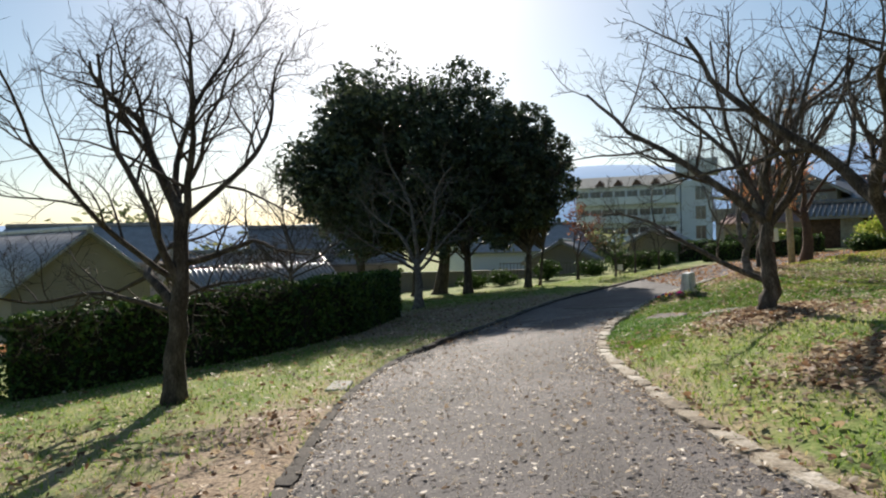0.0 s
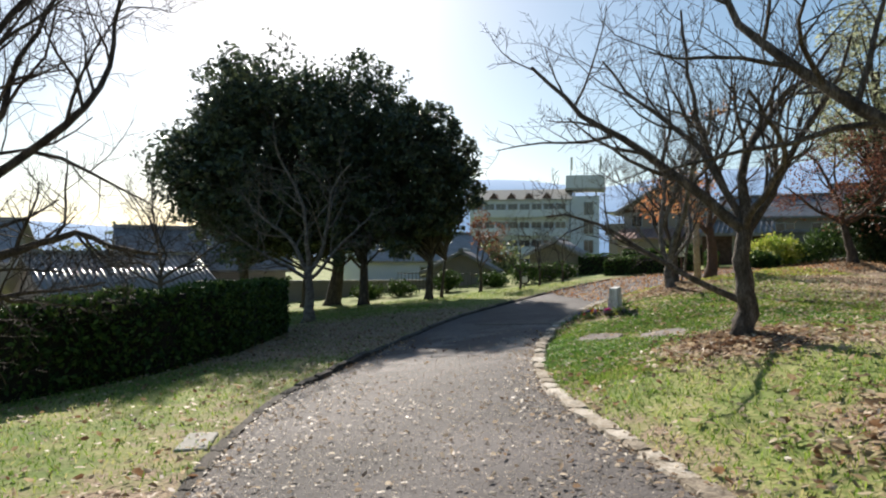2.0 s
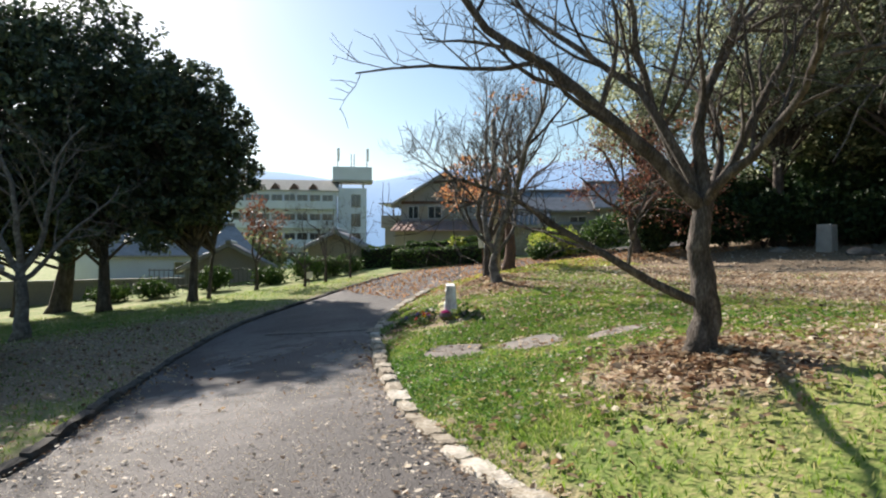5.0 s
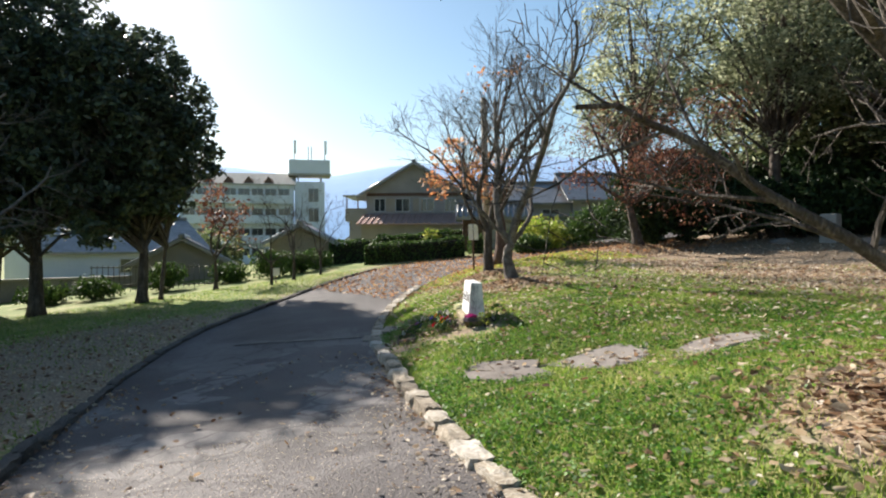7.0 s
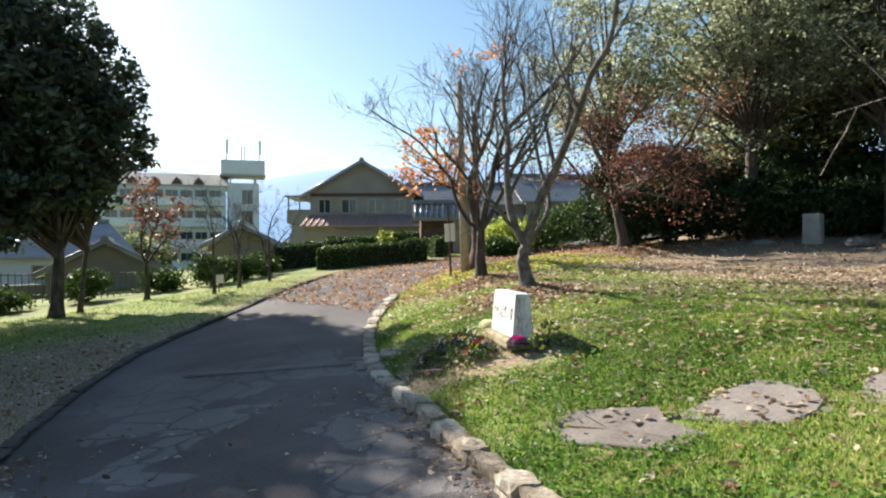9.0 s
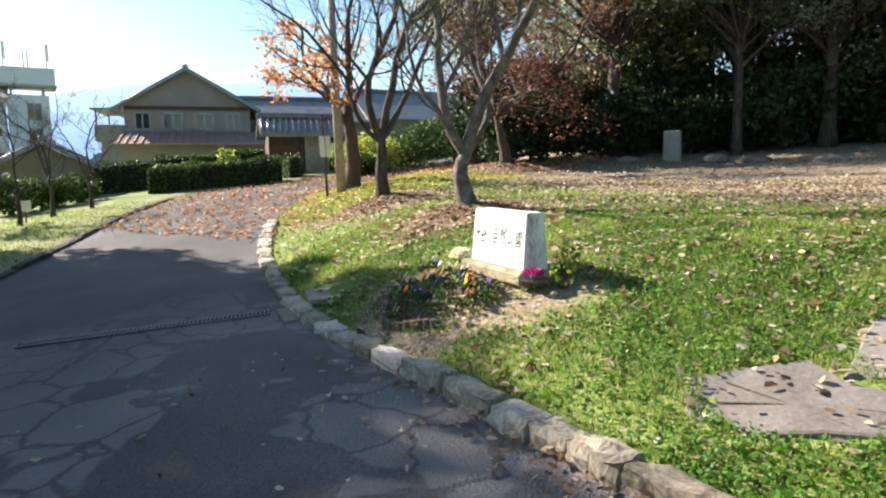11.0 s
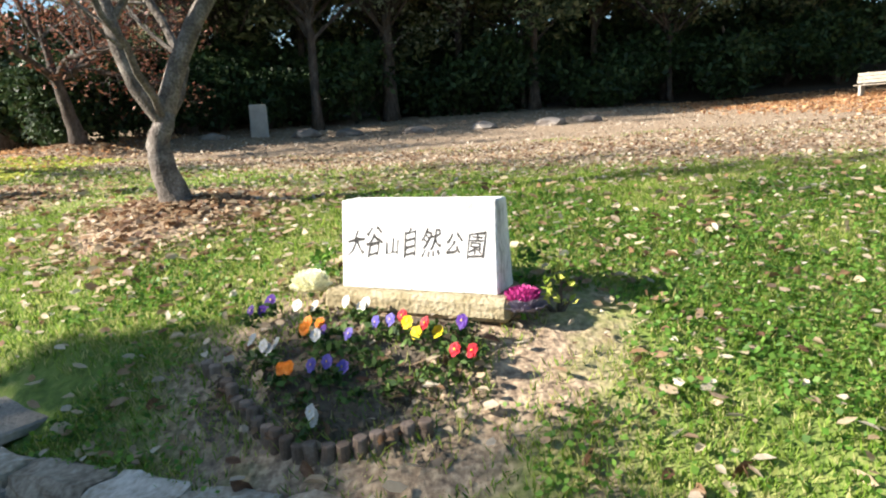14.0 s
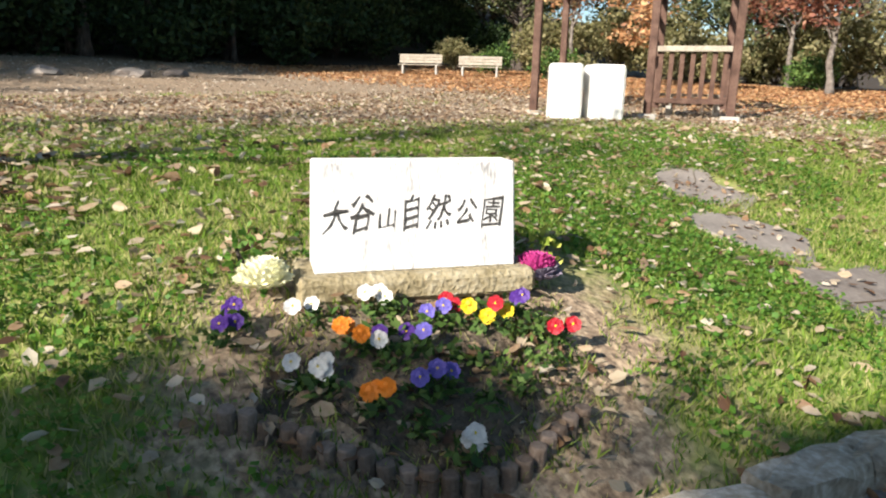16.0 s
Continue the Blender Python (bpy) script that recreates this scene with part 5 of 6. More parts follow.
cabinet(9.55, 8.78, 140, "white metal cabinet with small dark handle")


def bench(x, y, turn):
    t = thing("park_bench", pose(x, y, gz(x, y), 0, 0, turn), "weathered pale wooden bench facing the lawn", "bench", "park benches")
    for k in range(4):
        part("seat_slat", Geo().box((1.8, 0.09, 0.035), pose(0, -0.16 + k * 0.105, 0.4), bevel=0.005), WOOD_GREY, t)
    for k in range(3):
        part("back_slat", Geo().box((1.8, 0.03, 0.11), pose(0, -0.27 - 0.03 * k, 0.5 + k * 0.125), bevel=0.005), WOOD_GREY, t)
    for sx in (-0.7, 0.7):
        part("leg", Geo().box((0.08, 0.42, 0.4), pose(sx, 0, 0), bevel=0.01), CONCRETE, t)
        part("back_strut", Geo().box((0.06, 0.05, 0.86), pose(sx, -0.25, 0.0, 8), bevel=0.006), CONCRETE, t)
    return t


bench(24.4, -1.5, 38)
bench(22.3, -2.9, 38)


# ---- buildings ----
def gable_roof(geo, w, d, z, rise, over=0.5, thick=0.16):
    """Two pitched slabs, ridge along x."""
    for s in (-1, 1):
        y0, y1 = s * (d / 2 + over), 0
        z0, z1 = z - rise * over / (d / 2), z + rise
        x = w / 2 + over
        geo.add([(-x, y0, z0), (x, y0, z0), (x, y1, z1), (-x, y1, z1), (-x, y0, z0 + thick), (x, y0, z0 + thick), (x, y1, z1 + thick), (-x, y1, z1 + thick)],
                [(0, 1, 2, 3), (4, 7, 6, 5), (0, 4, 5, 1), (1, 5, 6, 2), (2, 6, 7, 3), (3, 7, 4, 0)])


def tile_rows(parent, w, d, z, rise, over, mat, step=0.3, thick=0.16):
    """Rounded ribs of roof tiles running from ridge to eave."""
    half = d / 2 + over
    run = math.hypot(half, rise * half / (d / 2))
    rib = Geo()
    rib.tube([(0, 0, 0), (0, 0, run)], [0.075, 0.075], 8)
    rm = rib.mesh("roof_tile", mat, True)
    tilt = math.degrees(math.atan2(half, rise * half / (d / 2)))
    for s in (-1, 1):
        n = int((w + 2 * over) / step)
        for k in range(n):
            part("roof_tile", rm, mat, parent, m=pose(-w / 2 - over + (k + 0.5) * step, s * half, z - rise * over / (d / 2) + thick, tilt * s, 0, 0))


def walls(geo, w, d, h, rise=0.0):
    geo.add([(-w / 2, -d / 2, 0), (w / 2, -d / 2, 0), (w / 2, d / 2, 0), (-w / 2, d / 2, 0), (-w / 2, -d / 2, h), (w / 2, -d / 2, h), (w / 2, d / 2, h), (-w / 2, d / 2, h), (-w / 2, 0, h + rise), (w / 2, 0, h + rise)],
            [(0, 1, 5, 4), (2, 3, 7, 6), (1, 2, 6, 9, 5), (3, 0, 4, 8, 7), (0, 3, 2, 1)] if rise else [(0, 1, 5, 4), (1, 2, 6, 5), (2, 3, 7, 6), (3, 0, 4, 7), (4, 5, 6, 7), (0, 3, 2, 1)])


def window(parent, m, w, h, name="window"):
    win = part(name, Geo().box((w, 0.05, h), pose(0, 0.02, 0)), GLASS, parent, m=m)
    fr = Geo()
    for x in (-w / 2, 0, w / 2):
        fr.box((0.07, 0.08, h), pose(x, 0, 0))
    for z in (-0.03, h - 0.03):
        fr.box((w + 0.07, 0.08, 0.07), pose(0, 0, z))
    part("frame", fr, STEEL, win)
    return win


def roof_part(parent, w, d, z, rise, over, mat, ribs=True, m=None, step=0.3):
    g = Geo()
    gable_roof(g, w, d, z, rise, over)
    r = part("roof", g, mat, parent, m=m)
    part("ridge", Geo().box((w + 2 * over + 0.1, 0.3, 0.26), pose(0, 0, z + rise + 0.08), bevel=0.06), mat, r)
    if ribs:
        tile_rows(r, w, d, z, rise, over, mat, step)
    return r


# two-storey house beyond the bend: its gable end looks at the lane
HA = -38.0
HX, HY = 28.6, 53.0
hz = 0.4
house = thing("house", pose(HX, HY, hz - 0.4, 0, 0, HA), "two-storey grey rendered house with tiled gable roof", "house")
main = Geo()
W, D, Hh, RI = 9.5, 7.2, 5.1, 2.1
walls(main, D, W, Hh, 0)
main.add([(-D / 2, -W / 2, Hh), (D / 2, -W / 2, Hh), (0, -W / 2, Hh + RI), (-D / 2, W / 2, Hh), (D / 2, W / 2, Hh), (0, W / 2, Hh + RI)], [(0, 1, 2), (4, 3, 5)])
part("wall", main, WALL_GREY, house)
roof_part(house, W, D, Hh, RI, 0.65, TILE, True, pose(0, 0, 0, 0, 0, 90))
part("fascia", Geo().box((D - 0.1, 0.06, 0.22), pose(0, -W / 2 - 0.04, Hh - 0.2)), WOOD_DARK, house)
for x in (-2.6, -0.9, 0.9, 2.6):
    window(house, pose(x, -W / 2 - 0.03, 3.75), 1.05 if abs(x) < 2 else 0.8, 0.95)
for x in (-1.8, 0.2):
    part("shutter", Geo().box((0.7, 0.05, 0.95), pose(x, -W / 2 - 0.03, 3.75)), WALL_TAN, house)
lean = Geo()
lean.add([(-3.5, -2.6, 0), (4.2, -2.6, 0), (4.2, 0, 0), (-3.5, 0, 0), (-3.5, -2.6, 2.75), (4.2, -2.6, 2.75), (4.2, 0, 3.3), (-3.5, 0, 3.3)], [(0, 1, 5, 4), (1, 2, 6, 5), (3, 0, 4, 7), (4, 5, 6, 7)])
part("lean_to_wall", lean, WALL_TAN, house, "", m=pose(0, -W / 2, 0))
lr = Geo().add([(-3.8, -3.0, 2.15), (4.5, -3.0, 2.15), (4.5, 0.0, 2.95), (-3.8, 0.0, 2.95), (-3.8, -3.0, 2.25), (4.5, -3.0, 2.25), (4.5, 0.0, 3.05), (-3.8, 0.0, 3.05)], [(0, 3, 2, 1), (4, 5, 6, 7), (0, 1, 5, 4), (1, 2, 6, 5), (2, 3, 7, 6), (3, 0, 4, 7)])
lro = part("lean_to_roof", lr, TILE_RED, house, "faded red sheet roof", m=pose(0, -W / 2, 0.52))
rb = Geo().tube([(0, -3.0, 2.27), (0, 0.0, 3.07)], [0.05, 0.05], 6).mesh("sheet_rib", TILE_RED)
for k in range(20):
    part("sheet_rib", rb, TILE_RED, lro, m=pose(-3.6 + k * 0.41, 0, 0))
# balcony block to its west, wing to its east
bal = Geo()
walls(bal, 1.6, 4.5, 3.1)
part("side_block", bal, WALL_GREY, house, m=pose(-D / 2 - 0.8, -1.0, 0))
part("balcony", Geo().box((1.9, 4.7, 1.0), pose(-D / 2 - 0.95, -1.0, 3.1), bevel=0.02), WALL_GREY, house)
part("balcony_roof", Geo().box((2.2, 5.0, 0.1), pose(-D / 2 - 0.95, -1.0, 5.0)), TILE, house)
for y in (-3.2, 1.2):
    part("balcony_post", Geo().tube([(-D / 2 - 1.8, y, 3.1), (-D / 2 - 1.8, y, 5.0)], [0.05, 0.05], 6), WOOD_DARK, house)
window(house, pose(-D / 2 - 0.8, -3.28, 3.35), 0.6, 0.55)
wing = Geo()
walls(wing, 9.5, 5.5, 4.6, 0)
part("wing_wall", wing, WALL_GREY, house, m=pose(D / 2 + 4.6, 0.8, 0))
roof_part(house, 9.5, 5.5, 4.6, 1.5, 0.5, TILE, False, pose(D / 2 + 4.6, 0.8, 0))
for x in (1.6, 4.2, 6.6):
    window(house, pose(D / 2 + x, -2.0, 2.9), 1.3, 1.1)

# small tiled gatehouse and wall by the hedge
gate = thing("gatehouse", pose(21.6, 35.0, gz(21.6, 35.0) - 0.1, 0, 0, -36), "low dark timber gate with a small tiled roof", "gatehouse")
gw = Geo()
walls(gw, 3.2, 2.0, 1.75, 0.5)
part("wall", gw, WOOD_DARK, gate)
roof_part(gate, 3.2, 2.0, 1.75, 0.55, 0.35, TILE, True, None, 0.26)
part("door", Geo().box((1.0, 0.06, 1.5), pose(0.4, -1.02, 0.1)), WOOD_GREY, gate)
wal = thing("boundary_wall", pose(26.6, 33.4, gz(26.6, 33.4) - 0.1, 0, 0, -22), "low grey boundary wall with tiled coping", "wall")
part("body", Geo().box((6.5, 0.25, 1.3), bevel=0.02), WALL_GREY, wal)
part("coping", Geo().box((6.7, 0.5, 0.16), pose(0, 0, 1.3), taper=0.7), TILE, wal)

# garden hut at the bend
hut = thing("garden_hut", pose(13.9, 41.5, gz(13.9, 41.5) - 0.3, 0, 0, 62), "small hut with ribbed grey tiled roof", "hut")
hw = Geo()
walls(hw, 4.5, 3.0, 1.5, 0.75)
part("wall", hw, WALL_TAN, hut)
roof_part(hut, 4.5, 3.0, 1.5, 0.8, 0.35, TILE_PALE, True, None, 0.26)
hut2 = thing("garden_hut", pose(8.2, 43.5, gz(8.2, 43.5) - 1.0, 0, 0, 75), "grey tiled roof of a shed below the verge", "hut")
hw = Geo()
walls(hw, 7.0, 4.2, 1.7, 1.1)
part("wall", hw, WALL_GREY, hut2)
roof_part(hut2, 7.0, 4.2, 1.7, 1.15, 0.35, TILE, True, None, 0.3)

# long four-storey block with a stair tower and roof tank
BX, BY = 33.7, 117.2
BA = math.degrees(math.atan2(-7.2, 18.0))
block = thing("apartment_block", pose(BX, BY, -6, 0, 0, BA), "long pale four-storey building with grey roof and dormers", "building")
bw = Geo()
BW, BD, BH = 17.5, 9.0, 17.2
walls(bw, BW, BD, BH, 0)
bw.add([(-BW / 2, -BD / 2, BH), (-BW / 2, BD / 2, BH), (-BW / 2, 0, BH + 2.0), (BW / 2, -BD / 2, BH), (BW / 2, BD / 2, BH), (BW / 2, 0, BH + 2.0)], [(1, 0, 2), (3, 4, 5)])
part("wall", bw, WALL_WHITE, block)
br = Geo()
gable_roof(br, BW, BD, BH, 2.0, 0.4, 0.2)
part("roof", br, CONCRETE, block, "grey sheet roof")
for f in range(4):
    z = 4.6 + f * 3.2
    part("balcony_slab", Geo().box((BW - 0.4, 1.3, 0.2), pose(0, -BD / 2 - 0.65, z - 0.2)), WALL_WHITE, block)
    part("parapet", Geo().box((BW - 0.4, 0.12, 1.15), pose(0, -BD / 2 - 1.28, z)), WALL_WHITE, block)
    for k in range(8):
        window(block, pose(-BW / 2 + 1.4 + k * 2.08, -BD / 2 - 0.03, z + 0.5), 1.7, 1.75)
for k in range(4):
    part("dormer", Geo().add([(-0.8, 0, 0), (0.8, 0, 0), (0, 0, 1.1), (-0.8, 2.2, 0.9), (0.8, 2.2, 0.9), (0, 2.6, 1.15)], [(0, 1, 2), (0, 2, 5, 3), (1, 4, 5, 2)]), WOOD_DARK, block, "dark gabled dormer", m=pose(-4.5 + k * 3.1, -BD / 2 - 0.2, BH + 0.15))
tw = Geo()
walls(tw, 4.8, 6.0, BH + 0.6)
tower = part("stair_tower", tw, WALL_WHITE, block, m=pose(BW / 2 + 2.6, -0.5, 0))
for f in range(4):
    window(tower, pose(0.6, -3.03, 4.6 + f * 3.3), 1.6, 2.2)
for x in (-1.9, 1.9):
    for y in (-2, 2):
        part("tank_leg", Geo().tube([(x, y, BH + 0.6), (x, y, BH + 2.0)], [0.12, 0.12], 6), STEEL, tower)
part("tank_deck", Geo().box((7.0, 5.6, 0.25), pose(0, 0, BH + 1.75)), CONCRETE, tower)
part("water_tank", Geo().box((6.7, 5.2, 2.3), pose(0, 0, BH + 2.0), bevel=0.1), WALL_WHITE, tower, "pale panelled roof tank")
part("stair_shaft", Geo().box((1.1, 0.6, BH - 1), pose(-1.9, -3.3, 1.5)), WALL_WHITE, tower)
for x in (-2.5, -0.2, 0.3, 2.5):
    mast = part("antenna_mast", Geo().tube([(x, -1.5, BH + 2.0), (x, -1.5, BH + 7.6 - (1.0 if abs(x) < 1 else 0))], [0.09, 0.07], 6), STEEL, tower)
    if abs(x) > 1:
        part("antenna_panel", Geo().box((0.34, 0.2, 2.3), pose(x + 0.15, -1.6, BH + 5.3), bevel=0.03), WHITE_BOX, mast)


def village_house(x, y, z, turn, w, d, h, rise, label, wall, ribs=True, roof=TILE):
    t = thing("village_house", pose(x, y, z, 0, 0, turn), label, "house", "village houses")
    g = Geo()
    walls(g, w, d, h, rise)
    part("wall", g, wall, t)
    roof_part(t, w, d, h, rise, 0.5, roof, ribs)
    window(t, pose(0, -d / 2 - 0.03, h - 1.7), 1.6, 1.0)
    return t


village_house(-19.7, 32.1, -3.2, -37, 9, 6.0, 3.3, 2.3, "old house below the park, tiled roof paled for sun glare", WALL_TAN, roof=TILE_PALE)
village_house(-11.5, 39.5, -4.7, 40, 8, 6, 4.0, 1.9, "old grey tiled house behind the hedge", WALL_GREY)
village_house(-8.5, 46, -4.2, 20, 9, 7, 4.8, 2.2, "grey tiled house beyond the hedge", WALL_GREY, False)
village_house(-24, 45, -4.2, 10, 10, 7, 5.2, 2.2, "distant tiled house among trees", WALL_GREY, False)
village_house(7.5, 66, -5, 15, 12, 8, 6.0, 2.4, "pale house below the verge", WALL_WHITE, False)
village_house(48, 92, -5, -30, 10, 8, 6.0, 2.2, "distant pale house in the valley", WALL_WHITE, False)
village_house(62, 120, -5, 20, 12, 8, 7.0, 2.2, "distant pale house in the valley", WALL_WHITE, False)
village_house(42, 44.5, 0.2, -30, 9, 7, 4.6, 2.0, "tiled house behind the bank shrubs", WALL_GREY, False)
low_wall = thing("retaining_wall", pose(1.0, 40.5, gz(1.0, 40.5) - 0.4, 0, 0, 6), "pale concrete parapet wall behind the verge trees", "wall")
part("body", Geo().box((17.0, 0.25, 1.2), bevel=0.02), WALL_GREY, low_wall)
part("coping", Geo().box((17.1, 0.35, 0.1), pose(0, 0, 1.2), bevel=0.02), CONCRETE, low_wall)
verge_wall = thing("garden_wall", pose(-10.6, 11.2, gz(-10.6, 11.2) - 0.1, 0, 0, 30), "pale concrete block wall at the hedge's end", "wall")
part("body", Geo().box((4.6, 0.2, 1.3), bevel=0.02), CONCRETE, verge_wall)

fence = thing("iron_fence", pose(5.6, 36.3, gz(5.6, 36.3) - 0.05, 0, 0, -16), "dark iron railing along the verge", "fence")
for z in (0.25, 0.95):
    part("rail", Geo().box((5.0, 0.04, 0.04), pose(0, 0, z)), IRON, fence)
bar_me = Geo().tube([(0, 0, 0), (0, 0, 1.05)], [0.016, 0.016], 6).mesh("post", IRON)
for k in range(26):
    part("post", bar_me, IRON, fence, m=pose(-2.45 + k * 0.196, 0, 0))

# distant woods below the houses, and hills
for i_, (x, y, h, r) in enumerate([(-30, 60, 9, 6), (-20, 70, 8, 6), (-9, 62, 7, 4.5), (-38, 48, 8, 5), (18, 80, 6, 5)]):
    leafy_tree("distant_tree", x, y, 700 + i_, h, r, 1.2, [(0, 0, 0.3)], "distant dull green tree among the houses", FOREST_LEAF, 0.4, 60, 40, 1.8, group="distant trees")
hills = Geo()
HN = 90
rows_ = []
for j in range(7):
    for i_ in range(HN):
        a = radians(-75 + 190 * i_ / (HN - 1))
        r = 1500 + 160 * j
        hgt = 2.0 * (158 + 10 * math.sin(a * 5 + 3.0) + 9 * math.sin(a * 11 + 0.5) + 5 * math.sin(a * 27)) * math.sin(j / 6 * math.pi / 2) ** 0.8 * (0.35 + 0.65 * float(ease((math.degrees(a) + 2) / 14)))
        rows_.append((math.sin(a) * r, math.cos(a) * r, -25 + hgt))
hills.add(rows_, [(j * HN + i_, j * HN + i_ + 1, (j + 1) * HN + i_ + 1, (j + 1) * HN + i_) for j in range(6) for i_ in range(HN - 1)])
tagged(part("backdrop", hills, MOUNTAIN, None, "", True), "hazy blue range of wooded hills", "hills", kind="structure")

# ---- turf, clover and fallen leaves ----
rngg = np.random.default_rng(900)


def scatter(n, x0, x1, y0, y1, keep):
    x, y = rngg.uniform(x0, x1, n), rngg.uniform(y0, y1, n)
    k = keep(x, y)
    return x[k], y[k]


def on_lawn(x, y, s0=0.12):
    return side(R_LINE, x, y) > s0


def turf_noise(x, y):
    return 0.5 + 0.22 * np.sin(1.7 * x + 0.6 * y + 1) + 0.2 * np.sin(2.3 * y - 1.1 * x) + 0.18 * np.sin(4.1 * x + 3.3 * y + 2)


def blades(name, x, y, h, w, mat, label):
    n = len(x)
    z = ground(x, y) - 0.005
    a = rngg.uniform(0, 6.28, n)
    lean_ = rngg.normal(0, 0.45, (n, 2))
    hh = h * rngg.uniform(0.5, 1.25, n)
    u = np.stack([lean_[:, 0] * hh, lean_[:, 1] * hh, hh], -1) / 2
    v = np.stack([np.cos(a), np.sin(a), np.zeros(n)], -1) * (w * rngg.uniform(0.7, 1.3, n))[:, None]
    tagged(part(name, quads_mesh(name, np.stack([x, y, z], -1) + u * 0.9, u, v, mat, 0.1), mat), label, "grass", kind="stuff")


def turf_keep(x, y, lim=0.62):
    stones = np.ones(x.shape, bool)
    for fx, fy, r in ((4.68, 13.75, 0.44), (5.62, 13.2, 0.42), (6.4, 12.35, 0.38), (5.45, 16.6, 0.62), (6.03, 16.15, 0.45), (5.9, 18.27, 0.27), (5.4, 15.75, 0.34), (4.8, 16.15, 0.26), (5.75, 15.45, 0.22)):
        stones &= np.hypot(x - fx, y - fy) > r * (1 + 0.9 * (turf_noise(3 * x, 3 * y) - 0.5) * (r < 0.35)) + np.abs(rngg.normal(0, 0.12, x.shape)) * (r < 0.35)
    return stones & (litter(x, y) + 0.5 * (turf_noise(x, y) - 0.5) + rngg.normal(0, 0.15, x.shape) < lim)


x, y = scatter(230000, 2.2, 9.5, 9.5, 20, lambda x, y: on_lawn(x, y) & turf_keep(x, y))
blades("grass", x, y, 0.055, 0.0035, GRASS, "short bright green lawn grass")
x, y = scatter(150000, 2.0, 17, -2, 24, lambda x, y: on_lawn(x, y) & turf_keep(x, y))
blades("grass", x, y, 0.06, 0.007, GRASS, "short patchy lawn grass")
x, y = scatter(110000, -10, 12, 3, 32, lambda x, y: (side(L_LINE, x, y) < -0.1) & turf_keep(x, y, 0.7))
blades("grass", x, y, 0.065, 0.007, GRASS, "patchy verge grass")
x, y = scatter(90000, 2.5, 8.5, 10, 19, lambda x, y: on_lawn(x, y) & turf_keep(x, y, 0.5) & (turf_noise(x, y) > 0.42))
n = len(x)
u, v = random_axes(rngg, n, 0.014, 0.8, 0.75)
tagged(part("clover", quads_mesh("clover", np.stack([x, y, ground(x, y) + rngg.uniform(0.02, 0.055, n)], -1), u, v, CLOVER, 0.1), CLOVER), "low green clover and weeds in the lawn", "clover", kind="stuff")


def fallen(name, x, y, size, mat, label, lift=0.012, zf=None):
    n = len(x)
    z = (zf or ground)(x, y) + lift + rngg.uniform(0, 0.02, n)
    u, v = random_axes(rngg, n, size, 0.55, 0.8, 0.45)
    c = np.stack([x, y, z], -1)
    nor = np.cross(u, v)
    nor /= np.linalg.norm(nor, axis=1)[:, None]
    nor *= np.sign(nor[:, 2:3] + 1e-9) * np.linalg.norm(u, axis=1)[:, None]
    curl = rngg.uniform(0.02, 0.5, (n, 1)) * nor
    tip = rngg.uniform(-0.1, 0.4, (n, 1)) * nor
    w1, w2 = rngg.uniform(0.7, 1.15, (n, 1)), rngg.uniform(0.7, 1.15, (n, 1))
    vs = np.stack([c - u + tip, c - 0.45 * u + v * w1 + curl, c + 0.35 * u + v * 0.9 * w2 + curl, c + u + tip, c + 0.35 * u - v * 0.9 * w1 + curl, c - 0.45 * u - v * w2 + curl], 1)
    lm = bpy.data.meshes.new(name)
    lm.vertices.add(n * 6)
    lm.vertices.foreach_set("co", vs.reshape(-1))
    k = np.arange(n)[:, None] * 6
    li = np.stack([k + np.array([[0, 1, 2, 3]]), k + np.array([[0, 3, 4, 5]])], 1).reshape(-1)
    lm.loops.add(n * 8)
    lm.loops.foreach_set("vertex_index", li.astype(np.int32))
    lm.polygons.add(n * 2)
    lm.polygons.foreach_set("loop_start", np.arange(0, n * 8, 4, dtype=np.int32))
    lm.polygons.foreach_set("loop_total", np.full(n * 2, 4, dtype=np.int32))
    lm.update(calc_edges=True)
    lm.materials.append(mat)
    tagged(part(name, lm, mat), label, "leaves", kind="stuff")


x, y = scatter(70000, 1.8, 16, 2, 24, lambda x, y: on_lawn(x, y, 0.0) & (rngg.uniform(0, 1, x.shape) < 0.13 + 0.12 * (x > 6.5) * (y > 9) + 0.5 * litter(x, y) * (0.15 + 0.85 * (np.hypot(x - 5.4, y - 16.4) > 1.2))))
half_ = len(x) // 2
fallen("fallen_leaves", x[:half_], y[:half_], 0.036, DRY_LEAF, "dry tan fallen leaves on the lawn", 0.03)
fallen("fallen_leaves", x[half_:], y[half_:], 0.03, PALE_LEAF, "small pale dry leaves on the lawn", 0.03)
x, y = scatter(46000, -1.3, 4.5, 0.5, 18, lambda x, y: (side(R_LINE, x, y) < 0) & (side(L_LINE, x, y) > 0) & (rngg.uniform(0, 1, x.shape) < 0.015 + 0.05 * (y < 12) + 0.7 * np.exp(side(R_LINE, x, y) / 0.2) + 0.35 * np.exp(-side(L_LINE, x, y) / 0.3) + 0.07 * (y < 11)))
near = y < 12.5
fallen("fallen_leaves", x[near], y[near], 0.024, PALE_LEAF, "dry tan fallen leaves along the asphalt lane", 0.02, lane)
fallen("fallen_leaves", x[~near], y[~near], 0.026, DRY_LEAF, "brown leaves gathered against the kerb", 0.02, lane)
x, y = scatter(42000, -8, 4, 2, 26, lambda x, y: (side(L_LINE, x, y) < 0) & (rngg.uniform(0, 1, x.shape) < 0.08 + 0.5 * litter(x, y)))
fallen("fallen_leaves", x, y, 0.034, DRY_LEAF, "dry tan fallen leaves on the verge", 0.03)
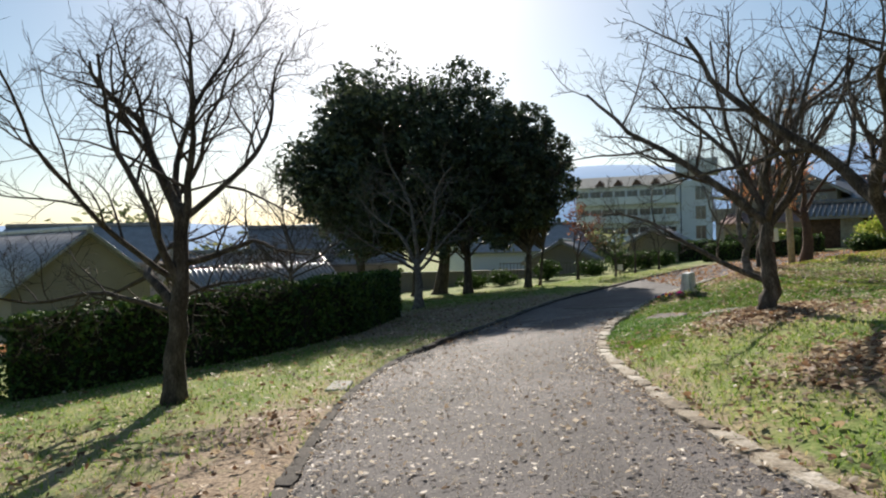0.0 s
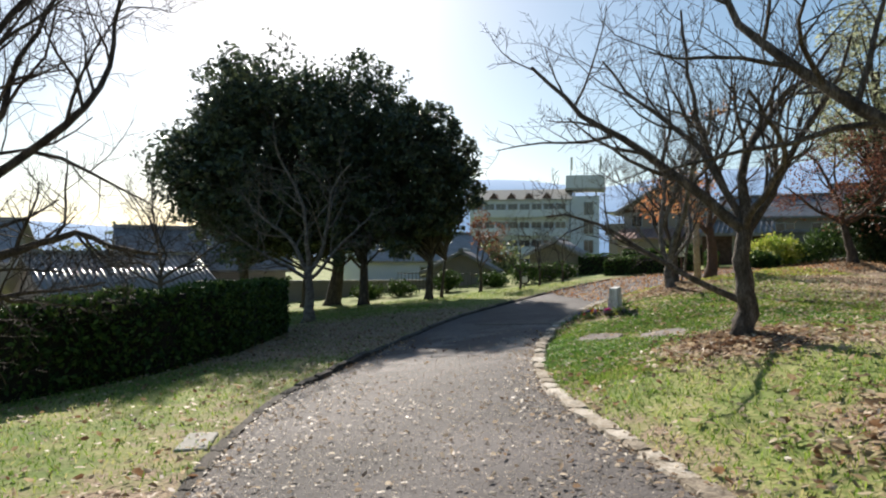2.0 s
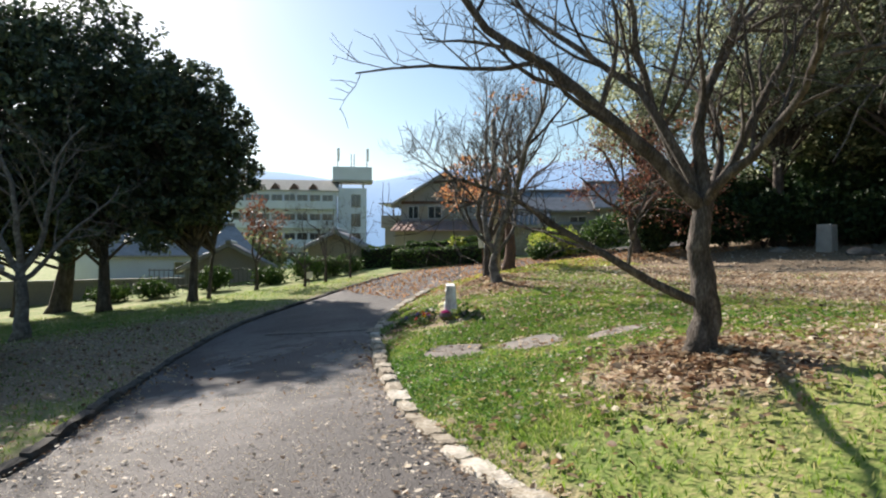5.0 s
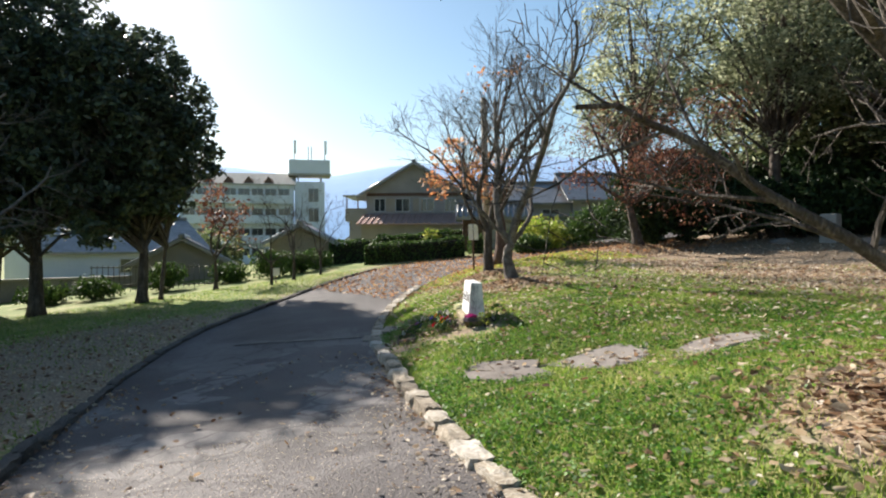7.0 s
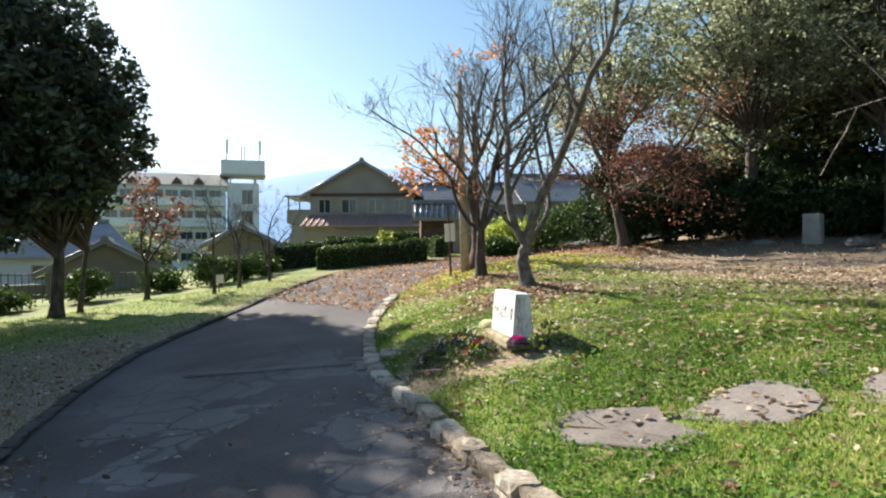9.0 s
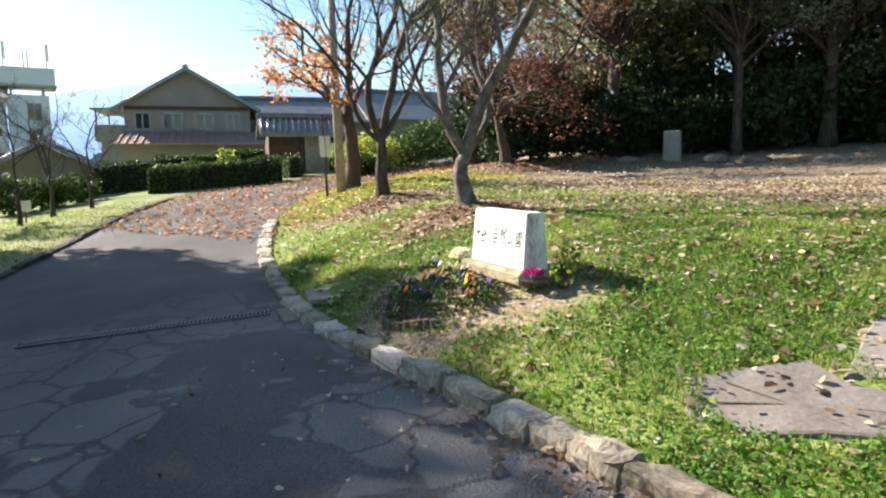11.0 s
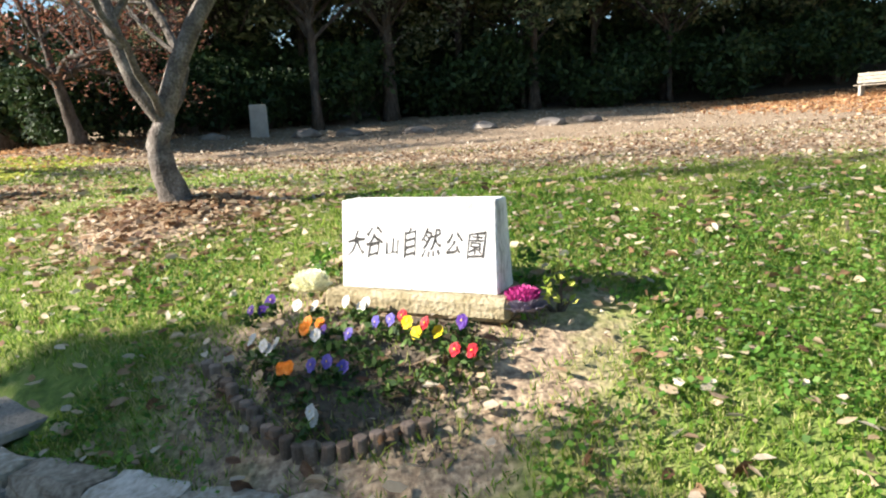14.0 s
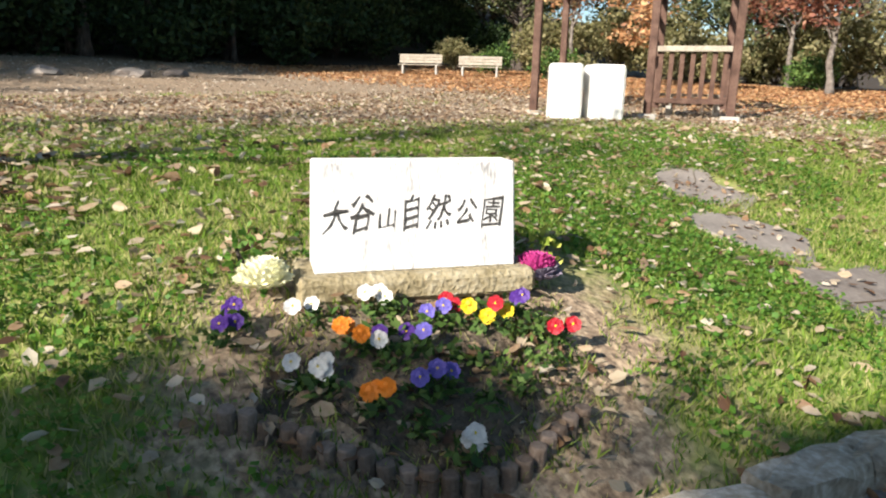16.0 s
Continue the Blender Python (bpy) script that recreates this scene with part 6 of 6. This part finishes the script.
x, y = scatter(16000, 8, 24, 22, 36, lambda x, y: (side(L_LINE, x, y) > 0) & (rngg.uniform(0, 1, x.shape) < 0.6))
fallen("fallen_leaves", x, y, 0.05, RUST_LEAF, "rust-orange leaves covering the lane's bend", 0.03, lambda x, y: np.maximum(ground(x, y), lane(x, y)))
x, y = scatter(60000, 6, 30, -12, 8, lambda x, y: rngg.uniform(0, 1, x.shape) < 0.7 * np.clip(litter(x, y), 0, 1) * ease((6.5 - y) / 4))
fallen("fallen_leaves", x, y, 0.055, RUST_LEAF, "rust-orange leaves on the worn earth by the pergola", 0.02)
x, y = scatter(42000, 7, 29, 1, 24, lambda x, y: rngg.uniform(0, 1, x.shape) < 0.22 * np.clip(litter(x, y), 0, 1))
fallen("fallen_leaves", x, y, 0.04, PALE_LEAF, "pale dry leaves on the worn earth by the wood", 0.02)
x, y = scatter(9000, 9.5, 17, 21.5, 28, lambda x, y: (side(R_LINE, x, y) > -0.4) & (rngg.uniform(0, 1, x.shape) < 0.75))
fallen("fallen_leaves", x, y, 0.045, YELLOW_LEAF, "yellow leaves on the grass round the sign", 0.035)
x, y = scatter(15000, 5.2, 13, 8.5, 17.5, lambda x, y: on_lawn(x, y, 0.6) & (rngg.uniform(0, 1, x.shape) < 0.1 + 0.22 * (turf_noise(0.7 * x + 3, 0.8 * y) > 0.5)) & (np.hypot(x - 5.6, y - 16.5) > 1.1))
half_ = len(x) // 2
fallen("fallen_leaves", x[:half_], y[:half_], 0.028, PALE_LEAF, "pale curled leaves scattered on the lawn", 0.03)
fallen("fallen_leaves", x[half_:], y[half_:], 0.03, DRY_LEAF, "tan curled leaves scattered on the lawn", 0.03)
x, y = scatter(110000, 2.4, 7.0, 10.5, 18.0, lambda x, y: (side(R_LINE, x, y) > 0.12) & turf_keep(x, y, 0.75) & (rngg.uniform(0, 1, x.shape) < np.exp(-side(R_LINE, x, y) / 0.9) * np.clip(0.25 + 1.4 * (turf_noise(1.4 * x, 1.4 * y) - 0.35), 0.1, 1)))
n = len(x)
u, v = random_axes(rngg, n, 0.015, 0.85, 0.6)
tagged(part("clover", quads_mesh("clover", np.stack([x, y, ground(x, y) + rngg.uniform(0.015, 0.085, n)], -1), u, v, CLOVER, 0.12), CLOVER), "broad-leaved clover clumps along the kerb", "clover", kind="stuff")
# crumbs of leaf on the lane, and clods and seedlings in the bed
x, y = scatter(60000, -1.3, 3.6, 0.5, 14, lambda x, y: (side(R_LINE, x, y) < 0) & (side(L_LINE, x, y) > 0) & (rngg.uniform(0, 1, x.shape) < 0.55))
fallen("leaf_crumbs", x, y, 0.0075, PALE_LEAF, "small crumbs of dry leaf on the asphalt", 0.016, lane)


def in_bed(x, y):
    return (np.hypot(x - 5.45, y - 16.6) < 0.66) & (side(R_LINE, x, y) > 0.35) & (np.hypot(x - 6.15, y - 16.1) > 0.4)


x, y = scatter(26000, 4.7, 6.3, 15.7, 17.5, in_bed)
x, y = x[:1500], y[:1500]
blades("grass", x, y, 0.07, 0.004, GRASS, "sparse grass and seedlings among the bed flowers")
x, y = scatter(9000, 4.3, 7.0, 14.8, 18.3, lambda x, y: on_lawn(x, y) & (np.hypot(x - 5.4, y - 16.4) < 1.5) & (np.hypot(x - 6.1, y - 16.15) > 0.5) & (turf_noise(2.1 * x, 2.3 * y) > 0.35))
blades("grass", x[:4500], y[:4500], 0.05, 0.004, GRASS, "thin grass on the bare soil round the bed")
x, y = scatter(6000, 4.6, 6.4, 15.5, 17.6, in_bed)
clods = Geo()
for k in range(min(700, len(x))):
    r = float(rngg.uniform(0.006, 0.02))
    c = Vector((x[k], y[k], bed_z(x[k], y[k]) - 0.012))
    q = [c + Vector(d) * r * float(rngg.uniform(0.7, 1.3)) for d in ((1, 0, 0), (0, 1, 0), (-1, 0, 0), (0, -1, 0), (0.2, 0.1, 0.9))]
    clods.add(q, [(0, 1, 4), (1, 2, 4), (2, 3, 4), (3, 0, 4)])
tagged(part("soil_clods", clods, SOIL), "small clods of dark soil in the bed", "soil", kind="stuff")
x, y = scatter(900, 4.7, 6.3, 15.7, 17.5, in_bed)
fallen("fallen_leaves", x[:160], y[:160], 0.03, DRY_LEAF, "dry leaves blown into the flower bed", 0.05)
for mx, my, r, h in MOUNDS[:5]:
    a, d = rngg.uniform(0, 6.28, 1500), np.abs(rngg.normal(0, 0.55 * r, 1500)) + 0.12
    fallen("leaf_heap", mx + d * np.cos(a), my + d * np.sin(a), 0.042, DRY_LEAF, "heap of brown leaves round a tree's foot", 0.03)
